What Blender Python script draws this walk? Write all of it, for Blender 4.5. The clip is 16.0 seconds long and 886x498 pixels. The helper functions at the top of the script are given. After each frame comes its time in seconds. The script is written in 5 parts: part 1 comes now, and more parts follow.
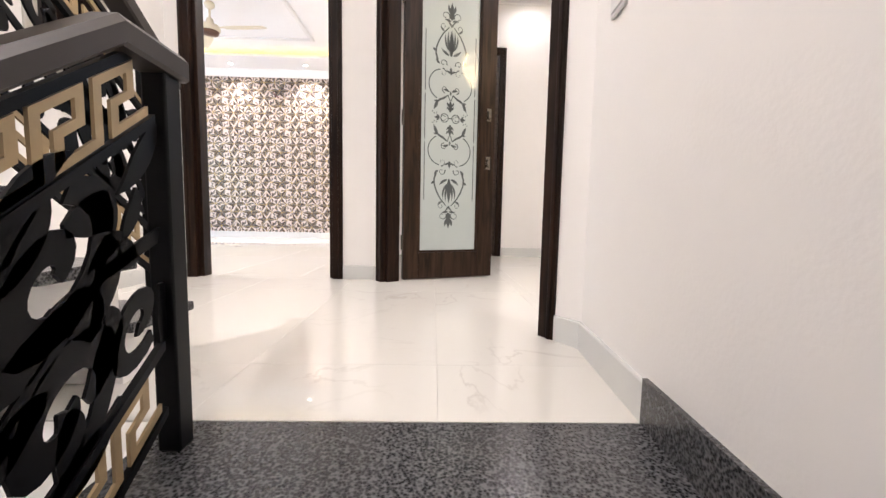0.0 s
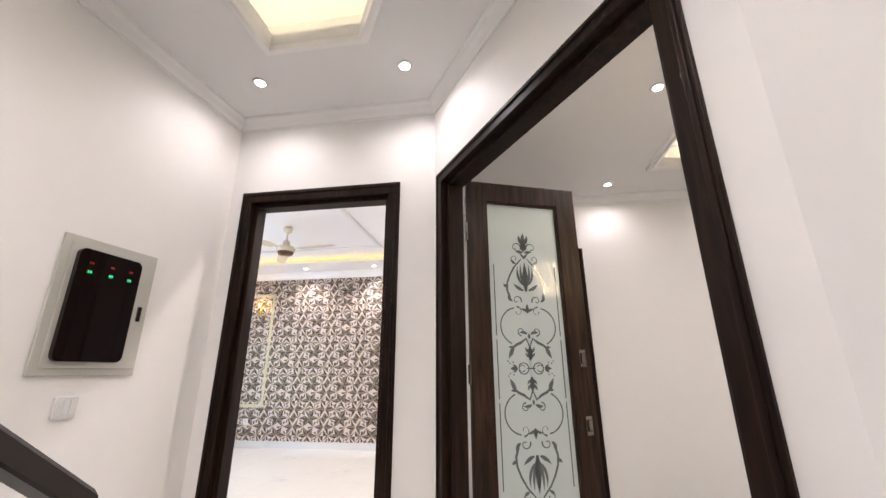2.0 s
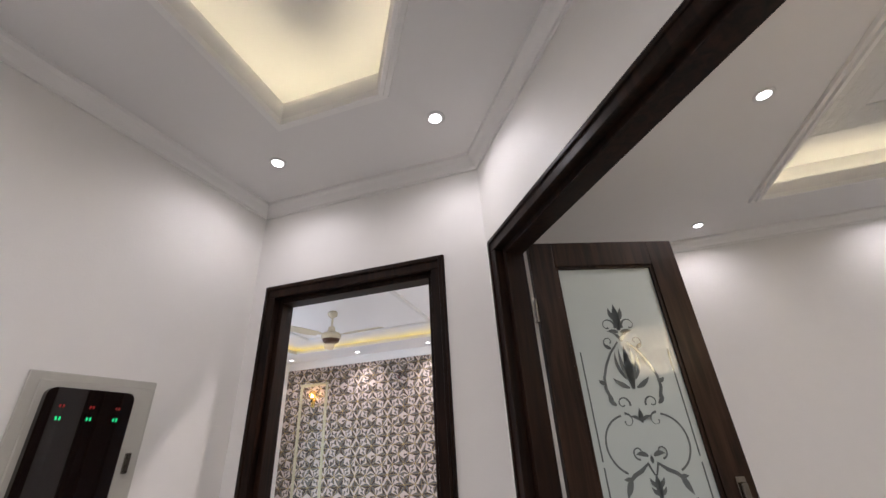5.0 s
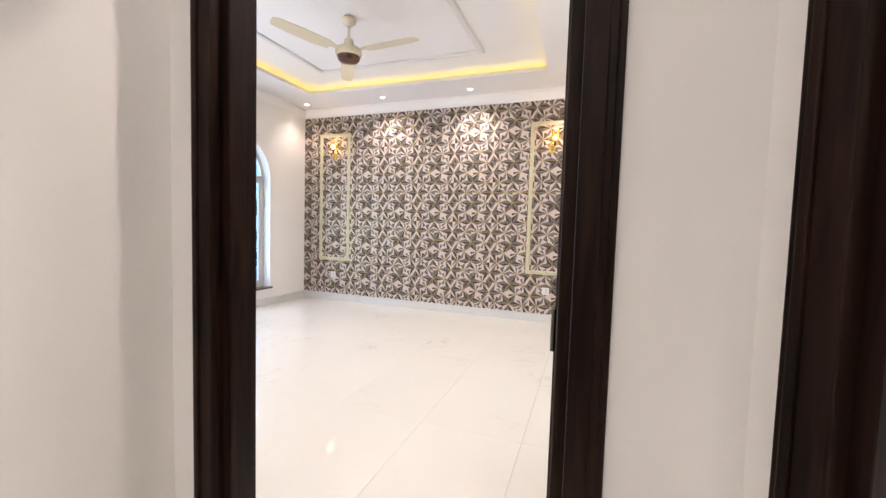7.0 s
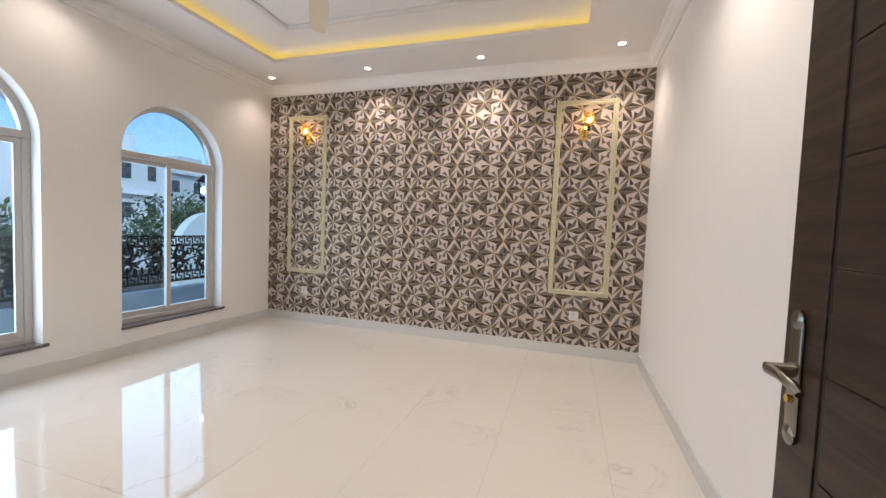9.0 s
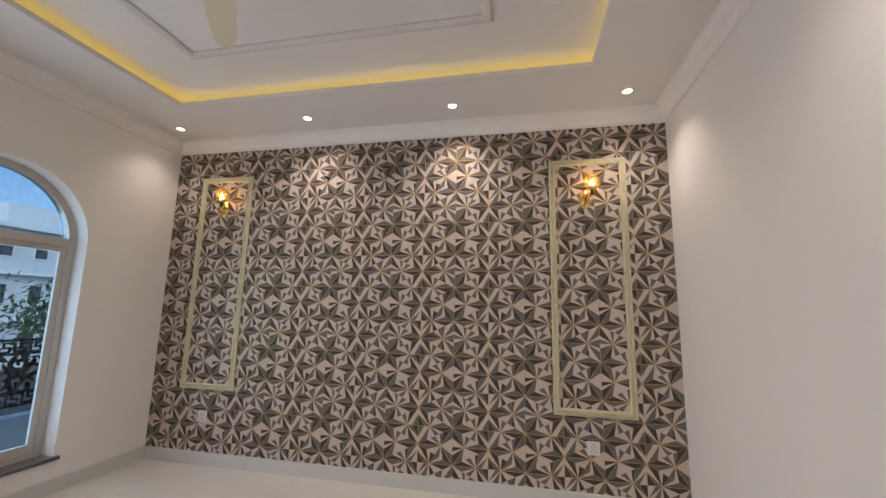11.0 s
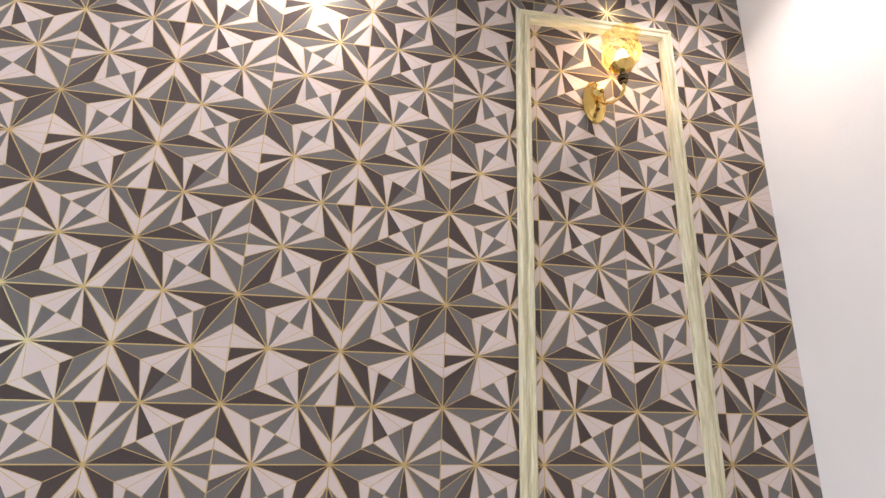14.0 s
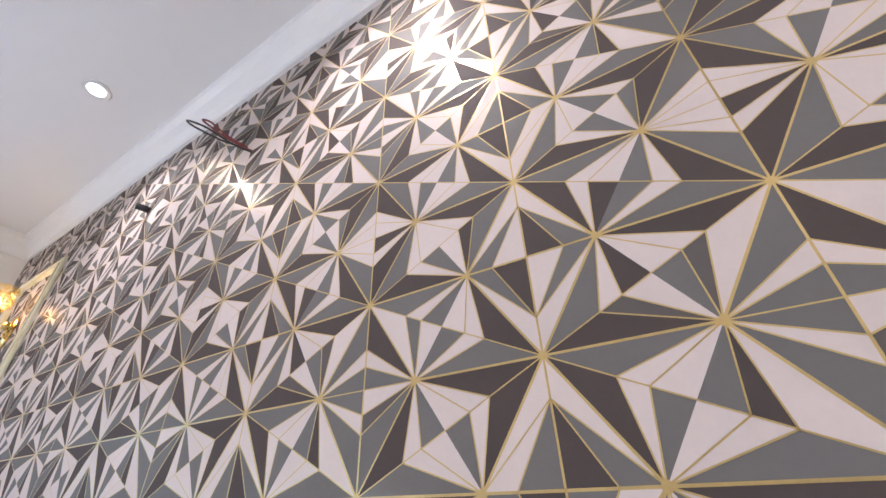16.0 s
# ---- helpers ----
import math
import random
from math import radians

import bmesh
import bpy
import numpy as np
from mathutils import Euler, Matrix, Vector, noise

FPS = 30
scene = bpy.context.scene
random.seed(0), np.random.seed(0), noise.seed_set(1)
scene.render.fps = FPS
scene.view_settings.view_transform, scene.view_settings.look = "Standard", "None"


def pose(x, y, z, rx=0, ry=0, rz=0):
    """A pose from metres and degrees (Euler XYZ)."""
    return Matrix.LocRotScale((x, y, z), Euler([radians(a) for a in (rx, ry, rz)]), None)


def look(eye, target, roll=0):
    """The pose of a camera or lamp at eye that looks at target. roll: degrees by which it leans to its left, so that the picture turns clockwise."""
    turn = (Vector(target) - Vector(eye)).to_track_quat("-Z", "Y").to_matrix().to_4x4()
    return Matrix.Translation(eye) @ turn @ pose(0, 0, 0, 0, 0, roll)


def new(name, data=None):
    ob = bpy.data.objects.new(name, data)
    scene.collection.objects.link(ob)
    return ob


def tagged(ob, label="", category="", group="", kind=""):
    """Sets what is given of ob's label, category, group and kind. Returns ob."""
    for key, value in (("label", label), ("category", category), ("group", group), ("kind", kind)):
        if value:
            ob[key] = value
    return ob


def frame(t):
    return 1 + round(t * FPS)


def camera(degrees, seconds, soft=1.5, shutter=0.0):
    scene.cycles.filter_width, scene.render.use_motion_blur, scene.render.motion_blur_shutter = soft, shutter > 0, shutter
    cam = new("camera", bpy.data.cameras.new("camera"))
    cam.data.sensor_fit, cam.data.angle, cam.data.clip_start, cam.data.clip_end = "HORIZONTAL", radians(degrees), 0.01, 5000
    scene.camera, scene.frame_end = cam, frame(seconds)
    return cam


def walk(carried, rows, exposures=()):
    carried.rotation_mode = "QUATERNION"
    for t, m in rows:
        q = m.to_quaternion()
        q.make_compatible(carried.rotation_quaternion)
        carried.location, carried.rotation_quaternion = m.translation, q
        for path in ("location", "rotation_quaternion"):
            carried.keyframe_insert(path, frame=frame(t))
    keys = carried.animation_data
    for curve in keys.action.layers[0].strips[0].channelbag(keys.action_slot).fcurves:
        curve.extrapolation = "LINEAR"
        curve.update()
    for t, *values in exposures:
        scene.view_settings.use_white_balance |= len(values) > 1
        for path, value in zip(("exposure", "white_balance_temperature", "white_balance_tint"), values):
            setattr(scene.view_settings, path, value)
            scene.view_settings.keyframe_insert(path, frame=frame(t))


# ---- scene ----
cam = camera(96.9, 16.0)
PATH = [
    (0, (0.026, 0.107, 0.494), (0.078, 2.098, 0.313), 1.1),
    (0.5, (0.078, 0.286, 0.67), (-0.027, 2.283, 0.629), 0.8),
    (1, (0.025, 0.451, 0.858), (-0.177, 2.431, 1.058), 0.7),
    (1.5, (-0.033, 0.542, 1.031), (-0.274, 2.483, 1.449), 0.3),
    (2, (-0.006, 0.71, 1.178), (-0.291, 2.598, 1.772), -0.3),
    (2.5, (0.032, 0.799, 1.322), (-0.291, 2.601, 2.127), -1.2),
    (3, (-0.059, 0.951, 1.422), (-0.356, 2.626, 2.473), -3.2),
    (3.2, (-0.071, 0.984, 1.495), (-0.371, 2.617, 2.609), -3.7),
    (5.3, (-0.113, 1.275, 1.442), (-0.697, 3.036, 2.19), -2.2),
    (5.5, (-0.21, 1.438, 1.413), (-0.865, 3.25, 1.946), -0.6),
    (6, (-0.374, 1.592, 1.321), (-1.101, 3.451, 1.443), 0.9),
    (6.5, (-0.529, 1.873, 1.272), (-1.26, 3.733, 1.199), 1.7),
    (7, (-0.681, 2.157, 1.188), (-1.369, 4.032, 1.071), 1.7),
    (7.5, (-0.9, 2.435, 1.223), (-1.509, 4.336, 1.098), 1.8),
    (8, (-1.014, 2.707, 1.223), (-1.59, 4.618, 1.085), 1.9),
    (8.5, (-1.088, 2.948, 1.242), (-1.705, 4.845, 1.095), 2.0),
    (9, (-1.228, 3.133, 1.218), (-1.838, 5.035, 1.116), 2.2),
    (9.2, (-1.274, 3.231, 1.196), (-1.852, 5.145, 1.15), 2.0),
    (11.3, (-1.685, 4.347, 1.349), (-2.022, 6.294, 1.664), 1.0),
    (11.5, (-1.722, 4.486, 1.328), (-1.982, 6.456, 1.548), 1.3),
    (12, (-1.733, 4.86, 1.286), (-1.862, 6.855, 1.355), 2.3),
    (12.5, (-1.764, 5.223, 1.258), (-1.81, 7.222, 1.274), 2.8),
    (13, (-1.823, 5.569, 1.264), (-1.814, 7.568, 1.322), 3.0),
    (13.5, (-1.818, 5.901, 1.294), (-1.705, 7.888, 1.495), 2.8),
    (14, (-1.765, 6.182, 1.403), (-1.52, 8.108, 1.884), 2.2),
    (14.5, (-1.781, 6.437, 1.461), (-1.433, 8.243, 2.249), 0.4),
    (15, (-1.813, 6.595, 1.496), (-1.565, 8.324, 2.470), -1.6),
    (15.5, (-1.791, 6.723, 1.508), (-1.994, 8.405, 2.572), -2.6),
    (16, (-1.751, 6.805, 1.512), (-2.610, 8.263, 2.578), -2.2),
]
EXPOSURES = [(t, stops, kelvin, 20) for t, stops, kelvin in (
    (0, 1.92, 6250), (1, 1.66, 6200), (2, 1.5, 6150), (3, 1.28, 6050), (5.5, 0.82, 5950), (6.5, 1.22, 6100), (7.5, 1.32, 6600), (8.5, 1.0, 6700),
    (9, 0.62, 6750), (11.5, 0.14, 6750), (12, 0.42, 6150), (12.5, 0.65, 6050), (13.5, 1.02, 6050), (14.5, 1.04, 6050), (15.5, 1.04, 5950), (16, 1.06, 5700))]
walk(cam, [(t, look(eye, target, roll)) for t, eye, target, roll in PATH], EXPOSURES)

from mathutils import geometry

# ---------- world, sun, exposure ----------
world = bpy.data.worlds.new("world")
scene.world = world
world.use_nodes = True
wn = world.node_tree
sky = wn.nodes.new("ShaderNodeTexSky")
sky.sky_type, sky.sun_disc = "NISHITA", False
sky.sun_elevation, sky.sun_rotation = radians(35), radians(141)
sky.air_density, sky.dust_density = 1.0, 2.5
wn.nodes["Background"].inputs["Strength"].default_value = 0.15
wn.links.new(sky.outputs[0], wn.nodes["Background"].inputs["Color"])

sun = new("sun", bpy.data.lights.new("sun", "SUN"))
sun.data.energy, sun.data.angle, sun.data.color = 1.2, radians(10), (1.0, 0.95, 0.88)
sun.matrix_world = look((8, -10, 9), (0, 0, 0))


def spot(x, y, z, watts, size=125, blend=0.9, color=(1.0, 0.935, 0.86)):
    lamp = new("spot_light", bpy.data.lights.new("spot_light", "SPOT"))
    lamp.data.energy, lamp.data.spot_size, lamp.data.spot_blend = watts, radians(size), blend
    lamp.data.shadow_soft_size, lamp.data.color = 0.035, color
    lamp.matrix_world = Matrix.Translation((x, y, z))
    return lamp


BED_SPOTS = [(-4.62, 6.94), (-3.37, 6.94), (-2.14, 6.94), (-0.88, 6.94),
             (-4.62, 5.0), (-0.88, 5.0), (-4.62, 3.5), (-2.74, 3.5), (-0.88, 3.5)]
# The last two hall spots are unseen, added to light the hall from behind.
HALL_SPOTS = [(-1.47, 2.6), (-0.52, 2.6), (-1.47, 0.7), (-0.1, 0.7), (-0.6, -1.4)]
LOUNGE_SPOTS = [(1.06, 3.02), (1.08, 4.43), (2.4, 4.43), (1.06, 1.2), (3.3, 3.0)]
for n, (x, y) in enumerate(BED_SPOTS):
    spot(x, y, 2.885, 31 if n == 2 else 24 if n == 1 else 9 if n == 0 else 19 if n < 4 else 7 if x < -4 else 38 if x > -1 else 30, 132 if n in (1, 2) else 112 if n < 4 else 145, color=(1.0, 0.905, 0.79))
for x, y in HALL_SPOTS:
    spot(x, y, 2.93, 7 if y > 1 else 18 if x > -0.2 else 44, 168, 1.0)
for x, y in LOUNGE_SPOTS:
    spot(x, y, 2.91, 6 if y > 4 else 29, 168, 1.0)
for y, watts in ((4.45, 24), (6.02, 12)):
    day = new("window_daylight", bpy.data.lights.new("window_daylight", "AREA"))
    day.data.shape, day.data.size, day.data.size_y = "RECTANGLE", 0.9, 1.7
    day.data.energy, day.data.color = watts, (0.88, 0.94, 1.0)
    day.matrix_world = look((-5.10, y, 1.15), (0, y, 0.9))


# ---------- mesh helpers ----------
class Geo:
    """Vertices, faces and material slots gathered for one mesh."""

    def __init__(self):
        self.v, self.f, self.m = [], [], []

    def face(self, pts, slot=0):
        n = len(self.v)
        self.v += [tuple(p) for p in pts]
        self.f.append(tuple(range(n, n + len(pts))))
        self.m.append(slot)

    def solid(self, pts, faces, slot=0):
        n = len(self.v)
        self.v += [tuple(p) for p in pts]
        self.f += [tuple(n + i for i in q) for q in faces]
        self.m += [slot] * len(faces)

    def box(self, x0, y0, z0, x1, y1, z1, slot=0, c=0.0):
        if c <= 0:
            p = [(x, y, z) for z in (z0, z1) for y in (y0, y1) for x in (x0, x1)]
            self.solid(p, [(0, 2, 3, 1), (4, 5, 7, 6), (0, 1, 5, 4), (2, 6, 7, 3), (0, 4, 6, 2), (1, 3, 7, 5)], slot)
            return
        bm = bmesh.new()
        bmesh.ops.create_cube(bm, size=1)
        for v in bm.verts:
            v.co = ((x0 + x1) / 2 + v.co.x * (x1 - x0), (y0 + y1) / 2 + v.co.y * (y1 - y0), (z0 + z1) / 2 + v.co.z * (z1 - z0))
        bmesh.ops.bevel(bm, geom=bm.edges[:], offset=c, segments=2, affect="EDGES", profile=0.5)
        self.add(bm, slot)

    def add(self, bm, slot=0, m=None):
        bm.verts.index_update()
        n = len(self.v)
        for v in bm.verts:
            self.v.append(tuple(m @ v.co) if m else tuple(v.co))
        for f in bm.faces:
            self.f.append(tuple(n + v.index for v in f.verts))
            self.m.append(slot)
        bm.free()

    def prism(self, poly, lift, slot=0):
        """A closed solid from a polygon and the vector by which it is thickened."""
        a = [Vector(p) for p in poly]
        b = [p + Vector(lift) for p in a]
        k = len(a)
        n = len(self.v)
        self.v += [tuple(p) for p in a + b]
        self.f.append(tuple(range(n + k - 1, n - 1, -1)))
        self.f.append(tuple(range(n + k, n + 2 * k)))
        for i in range(k):
            j = (i + 1) % k
            self.f.append((n + i, n + j, n + k + j, n + k + i))
        self.m += [slot] * (k + 2)

    def tube(self, pts, r, sides=8, slot=0):
        """A round bar along points."""
        pts = [Vector(p) for p in pts]
        rs = r if isinstance(r, (list, tuple)) else [r] * len(pts)
        rings = []
        for i, p in enumerate(pts):
            d = (pts[min(i + 1, len(pts) - 1)] - pts[max(i - 1, 0)]).normalized()
            a = d.cross(Vector((0.31, 0.2, 0.93))).normalized()
            b = d.cross(a)
            n = len(self.v)
            for k in range(sides):
                t = 2 * math.pi * k / sides
                self.v.append(tuple(p + rs[i] * (math.cos(t) * a + math.sin(t) * b)))
            rings.append(n)
        for a, b in zip(rings, rings[1:]):
            for k in range(sides):
                j = (k + 1) % sides
                self.f.append((a + k, a + j, b + j, b + k))
                self.m.append(slot)
        for n in (rings[0], rings[-1]):
            self.f.append(tuple(n + k for k in range(sides)))
            self.m.append(slot)

    def lathe(self, profile, centre=(0, 0, 0), sides=24, slot=0, m=None):
        """A turned body: (radius, height) pairs round z."""
        c, base = Vector(centre), len(self.v)
        for r, z in profile:
            for k in range(sides):
                t = 2 * math.pi * k / sides
                p = Vector((r * math.cos(t), r * math.sin(t), z)) + c
                self.v.append(tuple(m @ p) if m else tuple(p))
        for i in range(len(profile) - 1):
            for k in range(sides):
                j = (k + 1) % sides
                self.f.append((base + i * sides + k, base + i * sides + j, base + (i + 1) * sides + j, base + (i + 1) * sides + k))
                self.m.append(slot)

    def mesh(self, name, mats, smooth=False):
        me = bpy.data.meshes.new(name)
        me.from_pydata(self.v, [], self.f)
        for mat in mats:
            me.materials.append(mat)
        me.polygons.foreach_set("material_index", self.m)
        bm = bmesh.new()
        bm.from_mesh(me)
        bmesh.ops.recalc_face_normals(bm, faces=bm.faces[:])
        bm.to_mesh(me)
        bm.free()
        me.polygons.foreach_set("use_smooth", [smooth] * len(me.polygons))
        if smooth:
            me.set_sharp_from_angle(angle=radians(40))
        me.update()
        return me


def part(name, geo, material, parent=None, label="", smooth=False):
    """One mesh object, under a thing or part if one is given."""
    mats = material if isinstance(material, (list, tuple)) else [material]
    ob = new(name, geo.mesh(name, mats, smooth))
    ob.parent = parent
    if label:
        tagged(ob, label)
    return ob


def thing(name, label, category, at=(0, 0, 0), group="", kind=""):
    ob = new(name)
    ob.empty_display_size = 0.1
    ob.matrix_world = Matrix.Translation(at)
    return tagged(ob, label, category, group, kind)


def ribbon(geo, pts, widths, to3, lift, slot=0):
    """A flat strip of changing width along 2D points, carried to 3D by to3 and thickened by lift."""
    pts = [Vector((p[0], p[1])) for p in pts]
    left, right = [], []
    for i, p in enumerate(pts):
        d = pts[min(i + 1, len(pts) - 1)] - pts[max(i - 1, 0)]
        d = d.normalized() if d.length > 1e-9 else Vector((1, 0))
        n = Vector((-d.y, d.x)) * (widths[i] / 2)
        left.append(to3(*(p + n)))
        right.append(to3(*(p - n)))
    k, base, lift = len(pts), len(geo.v), Vector(lift)
    for row in (left, right):
        geo.v += [tuple(Vector(p) - lift / 2) for p in row]
    for row in (left, right):
        geo.v += [tuple(Vector(p) + lift / 2) for p in row]
    for i in range(k - 1):
        a, b, c, d = base + i, base + i + 1, base + k + i + 1, base + k + i
        geo.f += [(a, b, c, d), (a + 2 * k, d + 2 * k, c + 2 * k, b + 2 * k), (a, a + 2 * k, b + 2 * k, b), (d, c, c + 2 * k, d + 2 * k)]
        geo.m += [slot] * 4
    for i in (0, k - 1):
        geo.f.append((base + i, base + k + i, base + 3 * k + i, base + 2 * k + i))
        geo.m.append(slot)


def spiral(cx, cy, r0, r1, a0, a1, n=22):
    out = []
    for i in range(n + 1):
        s = i / n
        r, a = r0 + (r1 - r0) * s, radians(a0 + (a1 - a0) * s)
        out.append((cx + r * math.cos(a), cy + r * math.sin(a)))
    return out


def taper(n, w0, w1, wm=None):
    if wm is None:
        return [w0 + (w1 - w0) * i / (n - 1) for i in range(n)]
    return [w0 + (wm - w0) * math.sin(math.pi * i / (n - 1)) + (w1 - w0) * i / (n - 1) for i in range(n)]


# ---------- materials ----------
def material(name, color, rough=0.5, metal=0.0, spec=0.5, vary=0.0, scale=8.0, bump=0.0, bump_scale=60.0, emit=None, power=0.0):
    mat = bpy.data.materials.new(name)
    mat.use_nodes = True
    nt = mat.node_tree
    b = nt.nodes["Principled BSDF"]
    b.inputs["Base Color"].default_value = (*color, 1)
    b.inputs["Roughness"].default_value, b.inputs["Metallic"].default_value = rough, metal
    b.inputs["Specular IOR Level"].default_value = spec
    co = nt.nodes.new("ShaderNodeTexCoord")
    if vary:
        big, fine = nt.nodes.new("ShaderNodeTexNoise"), nt.nodes.new("ShaderNodeTexNoise")
        big.inputs["Scale"].default_value, fine.inputs["Scale"].default_value = scale * 0.25, scale * 4
        mix = nt.nodes.new("ShaderNodeMix")
        mix.data_type = "FLOAT"
        mix.inputs[0].default_value = 0.4
        nt.links.new(big.outputs["Fac"], mix.inputs[2])
        nt.links.new(fine.outputs["Fac"], mix.inputs[3])
        ramp = nt.nodes.new("ShaderNodeValToRGB")
        ramp.color_ramp.elements[0].position, ramp.color_ramp.elements[1].position = 0.3, 0.7
        ramp.color_ramp.elements[0].color = (*[c * (1 - vary) for c in color], 1)
        ramp.color_ramp.elements[1].color = (*[min(1, c * (1 + vary)) for c in color], 1)
        for n in (big, fine):
            nt.links.new(co.outputs["Object"], n.inputs["Vector"])
        nt.links.new(mix.outputs[0], ramp.inputs["Fac"])
        nt.links.new(ramp.outputs["Color"], b.inputs["Base Color"])
    if bump:
        n = nt.nodes.new("ShaderNodeTexNoise")
        n.inputs["Scale"].default_value, n.inputs["Detail"].default_value = bump_scale, 4
        bp = nt.nodes.new("ShaderNodeBump")
        bp.inputs["Strength"].default_value, bp.inputs["Distance"].default_value = bump, 0.01
        nt.links.new(co.outputs["Object"], n.inputs["Vector"])
        nt.links.new(n.outputs["Fac"], bp.inputs["Height"])
        nt.links.new(bp.outputs["Normal"], b.inputs["Normal"])
    if emit:
        b.inputs["Emission Color"].default_value = (*emit, 1)
        b.inputs["Emission Strength"].default_value = power
    return mat


def marble(name, base, vein, rough, scale=1.0, vein_amount=0.5):
    mat = bpy.data.materials.new(name)
    mat.use_nodes = True
    nt = mat.node_tree
    b = nt.nodes["Principled BSDF"]
    b.inputs["Roughness"].default_value = rough
    b.inputs["Specular IOR Level"].default_value = 0.5
    co, info = nt.nodes.new("ShaderNodeTexCoord"), nt.nodes.new("ShaderNodeObjectInfo")
    shift = nt.nodes.new("ShaderNodeVectorMath")
    shift.operation = "MULTIPLY_ADD"
    shift.inputs[1].default_value = (1, 1, 1)
    spread = nt.nodes.new("ShaderNodeVectorMath")
    spread.operation = "SCALE"
    spread.inputs["Scale"].default_value = 37.0
    nt.links.new(info.outputs["Random"], spread.inputs[0])
    nt.links.new(co.outputs["Object"], shift.inputs[0])
    nt.links.new(spread.outputs[0], shift.inputs[2])
    warp = nt.nodes.new("ShaderNodeTexNoise")
    warp.inputs["Scale"].default_value, warp.inputs["Detail"].default_value = 1.6 * scale, 5
    nt.links.new(shift.outputs[0], warp.inputs["Vector"])
    vn = nt.nodes.new("ShaderNodeTexNoise")
    vn.inputs["Scale"].default_value, vn.inputs["Detail"].default_value, vn.inputs["Distortion"].default_value = 2.2 * scale, 8, 1.6
    nt.links.new(shift.outputs[0], vn.inputs["Vector"])
    sub = nt.nodes.new("ShaderNodeMath")
    sub.operation = "SUBTRACT"
    sub.inputs[1].default_value = 0.5
    ab = nt.nodes.new("ShaderNodeMath")
    ab.operation = "ABSOLUTE"
    nt.links.new(vn.outputs["Fac"], sub.inputs[0])
    nt.links.new(sub.outputs[0], ab.inputs[0])
    ramp = nt.nodes.new("ShaderNodeValToRGB")
    ramp.color_ramp.elements[0].position, ramp.color_ramp.elements[1].position = 0.0, 0.022
    ramp.color_ramp.elements[0].color, ramp.color_ramp.elements[1].color = (1, 1, 1, 1), (0, 0, 0, 1)
    nt.links.new(ab.outputs[0], ramp.inputs["Fac"])
    gate = nt.nodes.new("ShaderNodeValToRGB")
    gate.color_ramp.elements[0].position, gate.color_ramp.elements[1].position = 0.52, 0.68
    nt.links.new(warp.outputs["Fac"], gate.inputs["Fac"])
    both = nt.nodes.new("ShaderNodeMath")
    both.operation = "MULTIPLY"
    nt.links.new(ramp.outputs["Color"], both.inputs[0])
    nt.links.new(gate.outputs["Color"], both.inputs[1])
    amount = nt.nodes.new("ShaderNodeMath")
    amount.operation = "MULTIPLY"
    amount.inputs[1].default_value = vein_amount
    nt.links.new(both.outputs[0], amount.inputs[0])
    cloud = nt.nodes.new("ShaderNodeMix")
    cloud.data_type = "RGBA"
    cloud.inputs[6].default_value, cloud.inputs[7].default_value = (*base, 1), (*[c * 0.93 for c in base], 1)
    nt.links.new(warp.outputs["Fac"], cloud.inputs[0])
    mix = nt.nodes.new("ShaderNodeMix")
    mix.data_type = "RGBA"
    mix.inputs[7].default_value = (*vein, 1)
    nt.links.new(amount.outputs[0], mix.inputs[0])
    nt.links.new(cloud.outputs[2], mix.inputs[6])
    nt.links.new(mix.outputs[2], b.inputs["Base Color"])
    return mat


def wood(name, dark, light, rough=0.35, axis=2, scale=1.0, spec=0.28):
    """Stained timber with grain along one axis."""
    mat = bpy.data.materials.new(name)
    mat.use_nodes = True
    nt = mat.node_tree
    b = nt.nodes["Principled BSDF"]
    b.inputs["Roughness"].default_value = rough
    b.inputs["Specular IOR Level"].default_value = spec
    co, mp = nt.nodes.new("ShaderNodeTexCoord"), nt.nodes.new("ShaderNodeMapping")
    stretch = [14 * scale, 14 * scale, 14 * scale]
    stretch[axis] = 1.1 * scale
    mp.inputs["Scale"].default_value = stretch
    nt.links.new(co.outputs["Object"], mp.inputs["Vector"])
    grain = nt.nodes.new("ShaderNodeTexNoise")
    grain.inputs["Scale"].default_value, grain.inputs["Detail"].default_value, grain.inputs["Distortion"].default_value = 2.5, 8, 0.8
    nt.links.new(mp.outputs[0], grain.inputs["Vector"])
    ramp = nt.nodes.new("ShaderNodeValToRGB")
    ramp.color_ramp.elements[0].position, ramp.color_ramp.elements[1].position = 0.35, 0.7
    ramp.color_ramp.elements[0].color, ramp.color_ramp.elements[1].color = (*dark, 1), (*light, 1)
    nt.links.new(grain.outputs["Fac"], ramp.inputs["Fac"])
    nt.links.new(ramp.outputs["Color"], b.inputs["Base Color"])
    bp = nt.nodes.new("ShaderNodeBump")
    bp.inputs["Strength"].default_value, bp.inputs["Distance"].default_value = 0.25, 0.002
    nt.links.new(grain.outputs["Fac"], bp.inputs["Height"])
    nt.links.new(bp.outputs["Normal"], b.inputs["Normal"])
    return mat


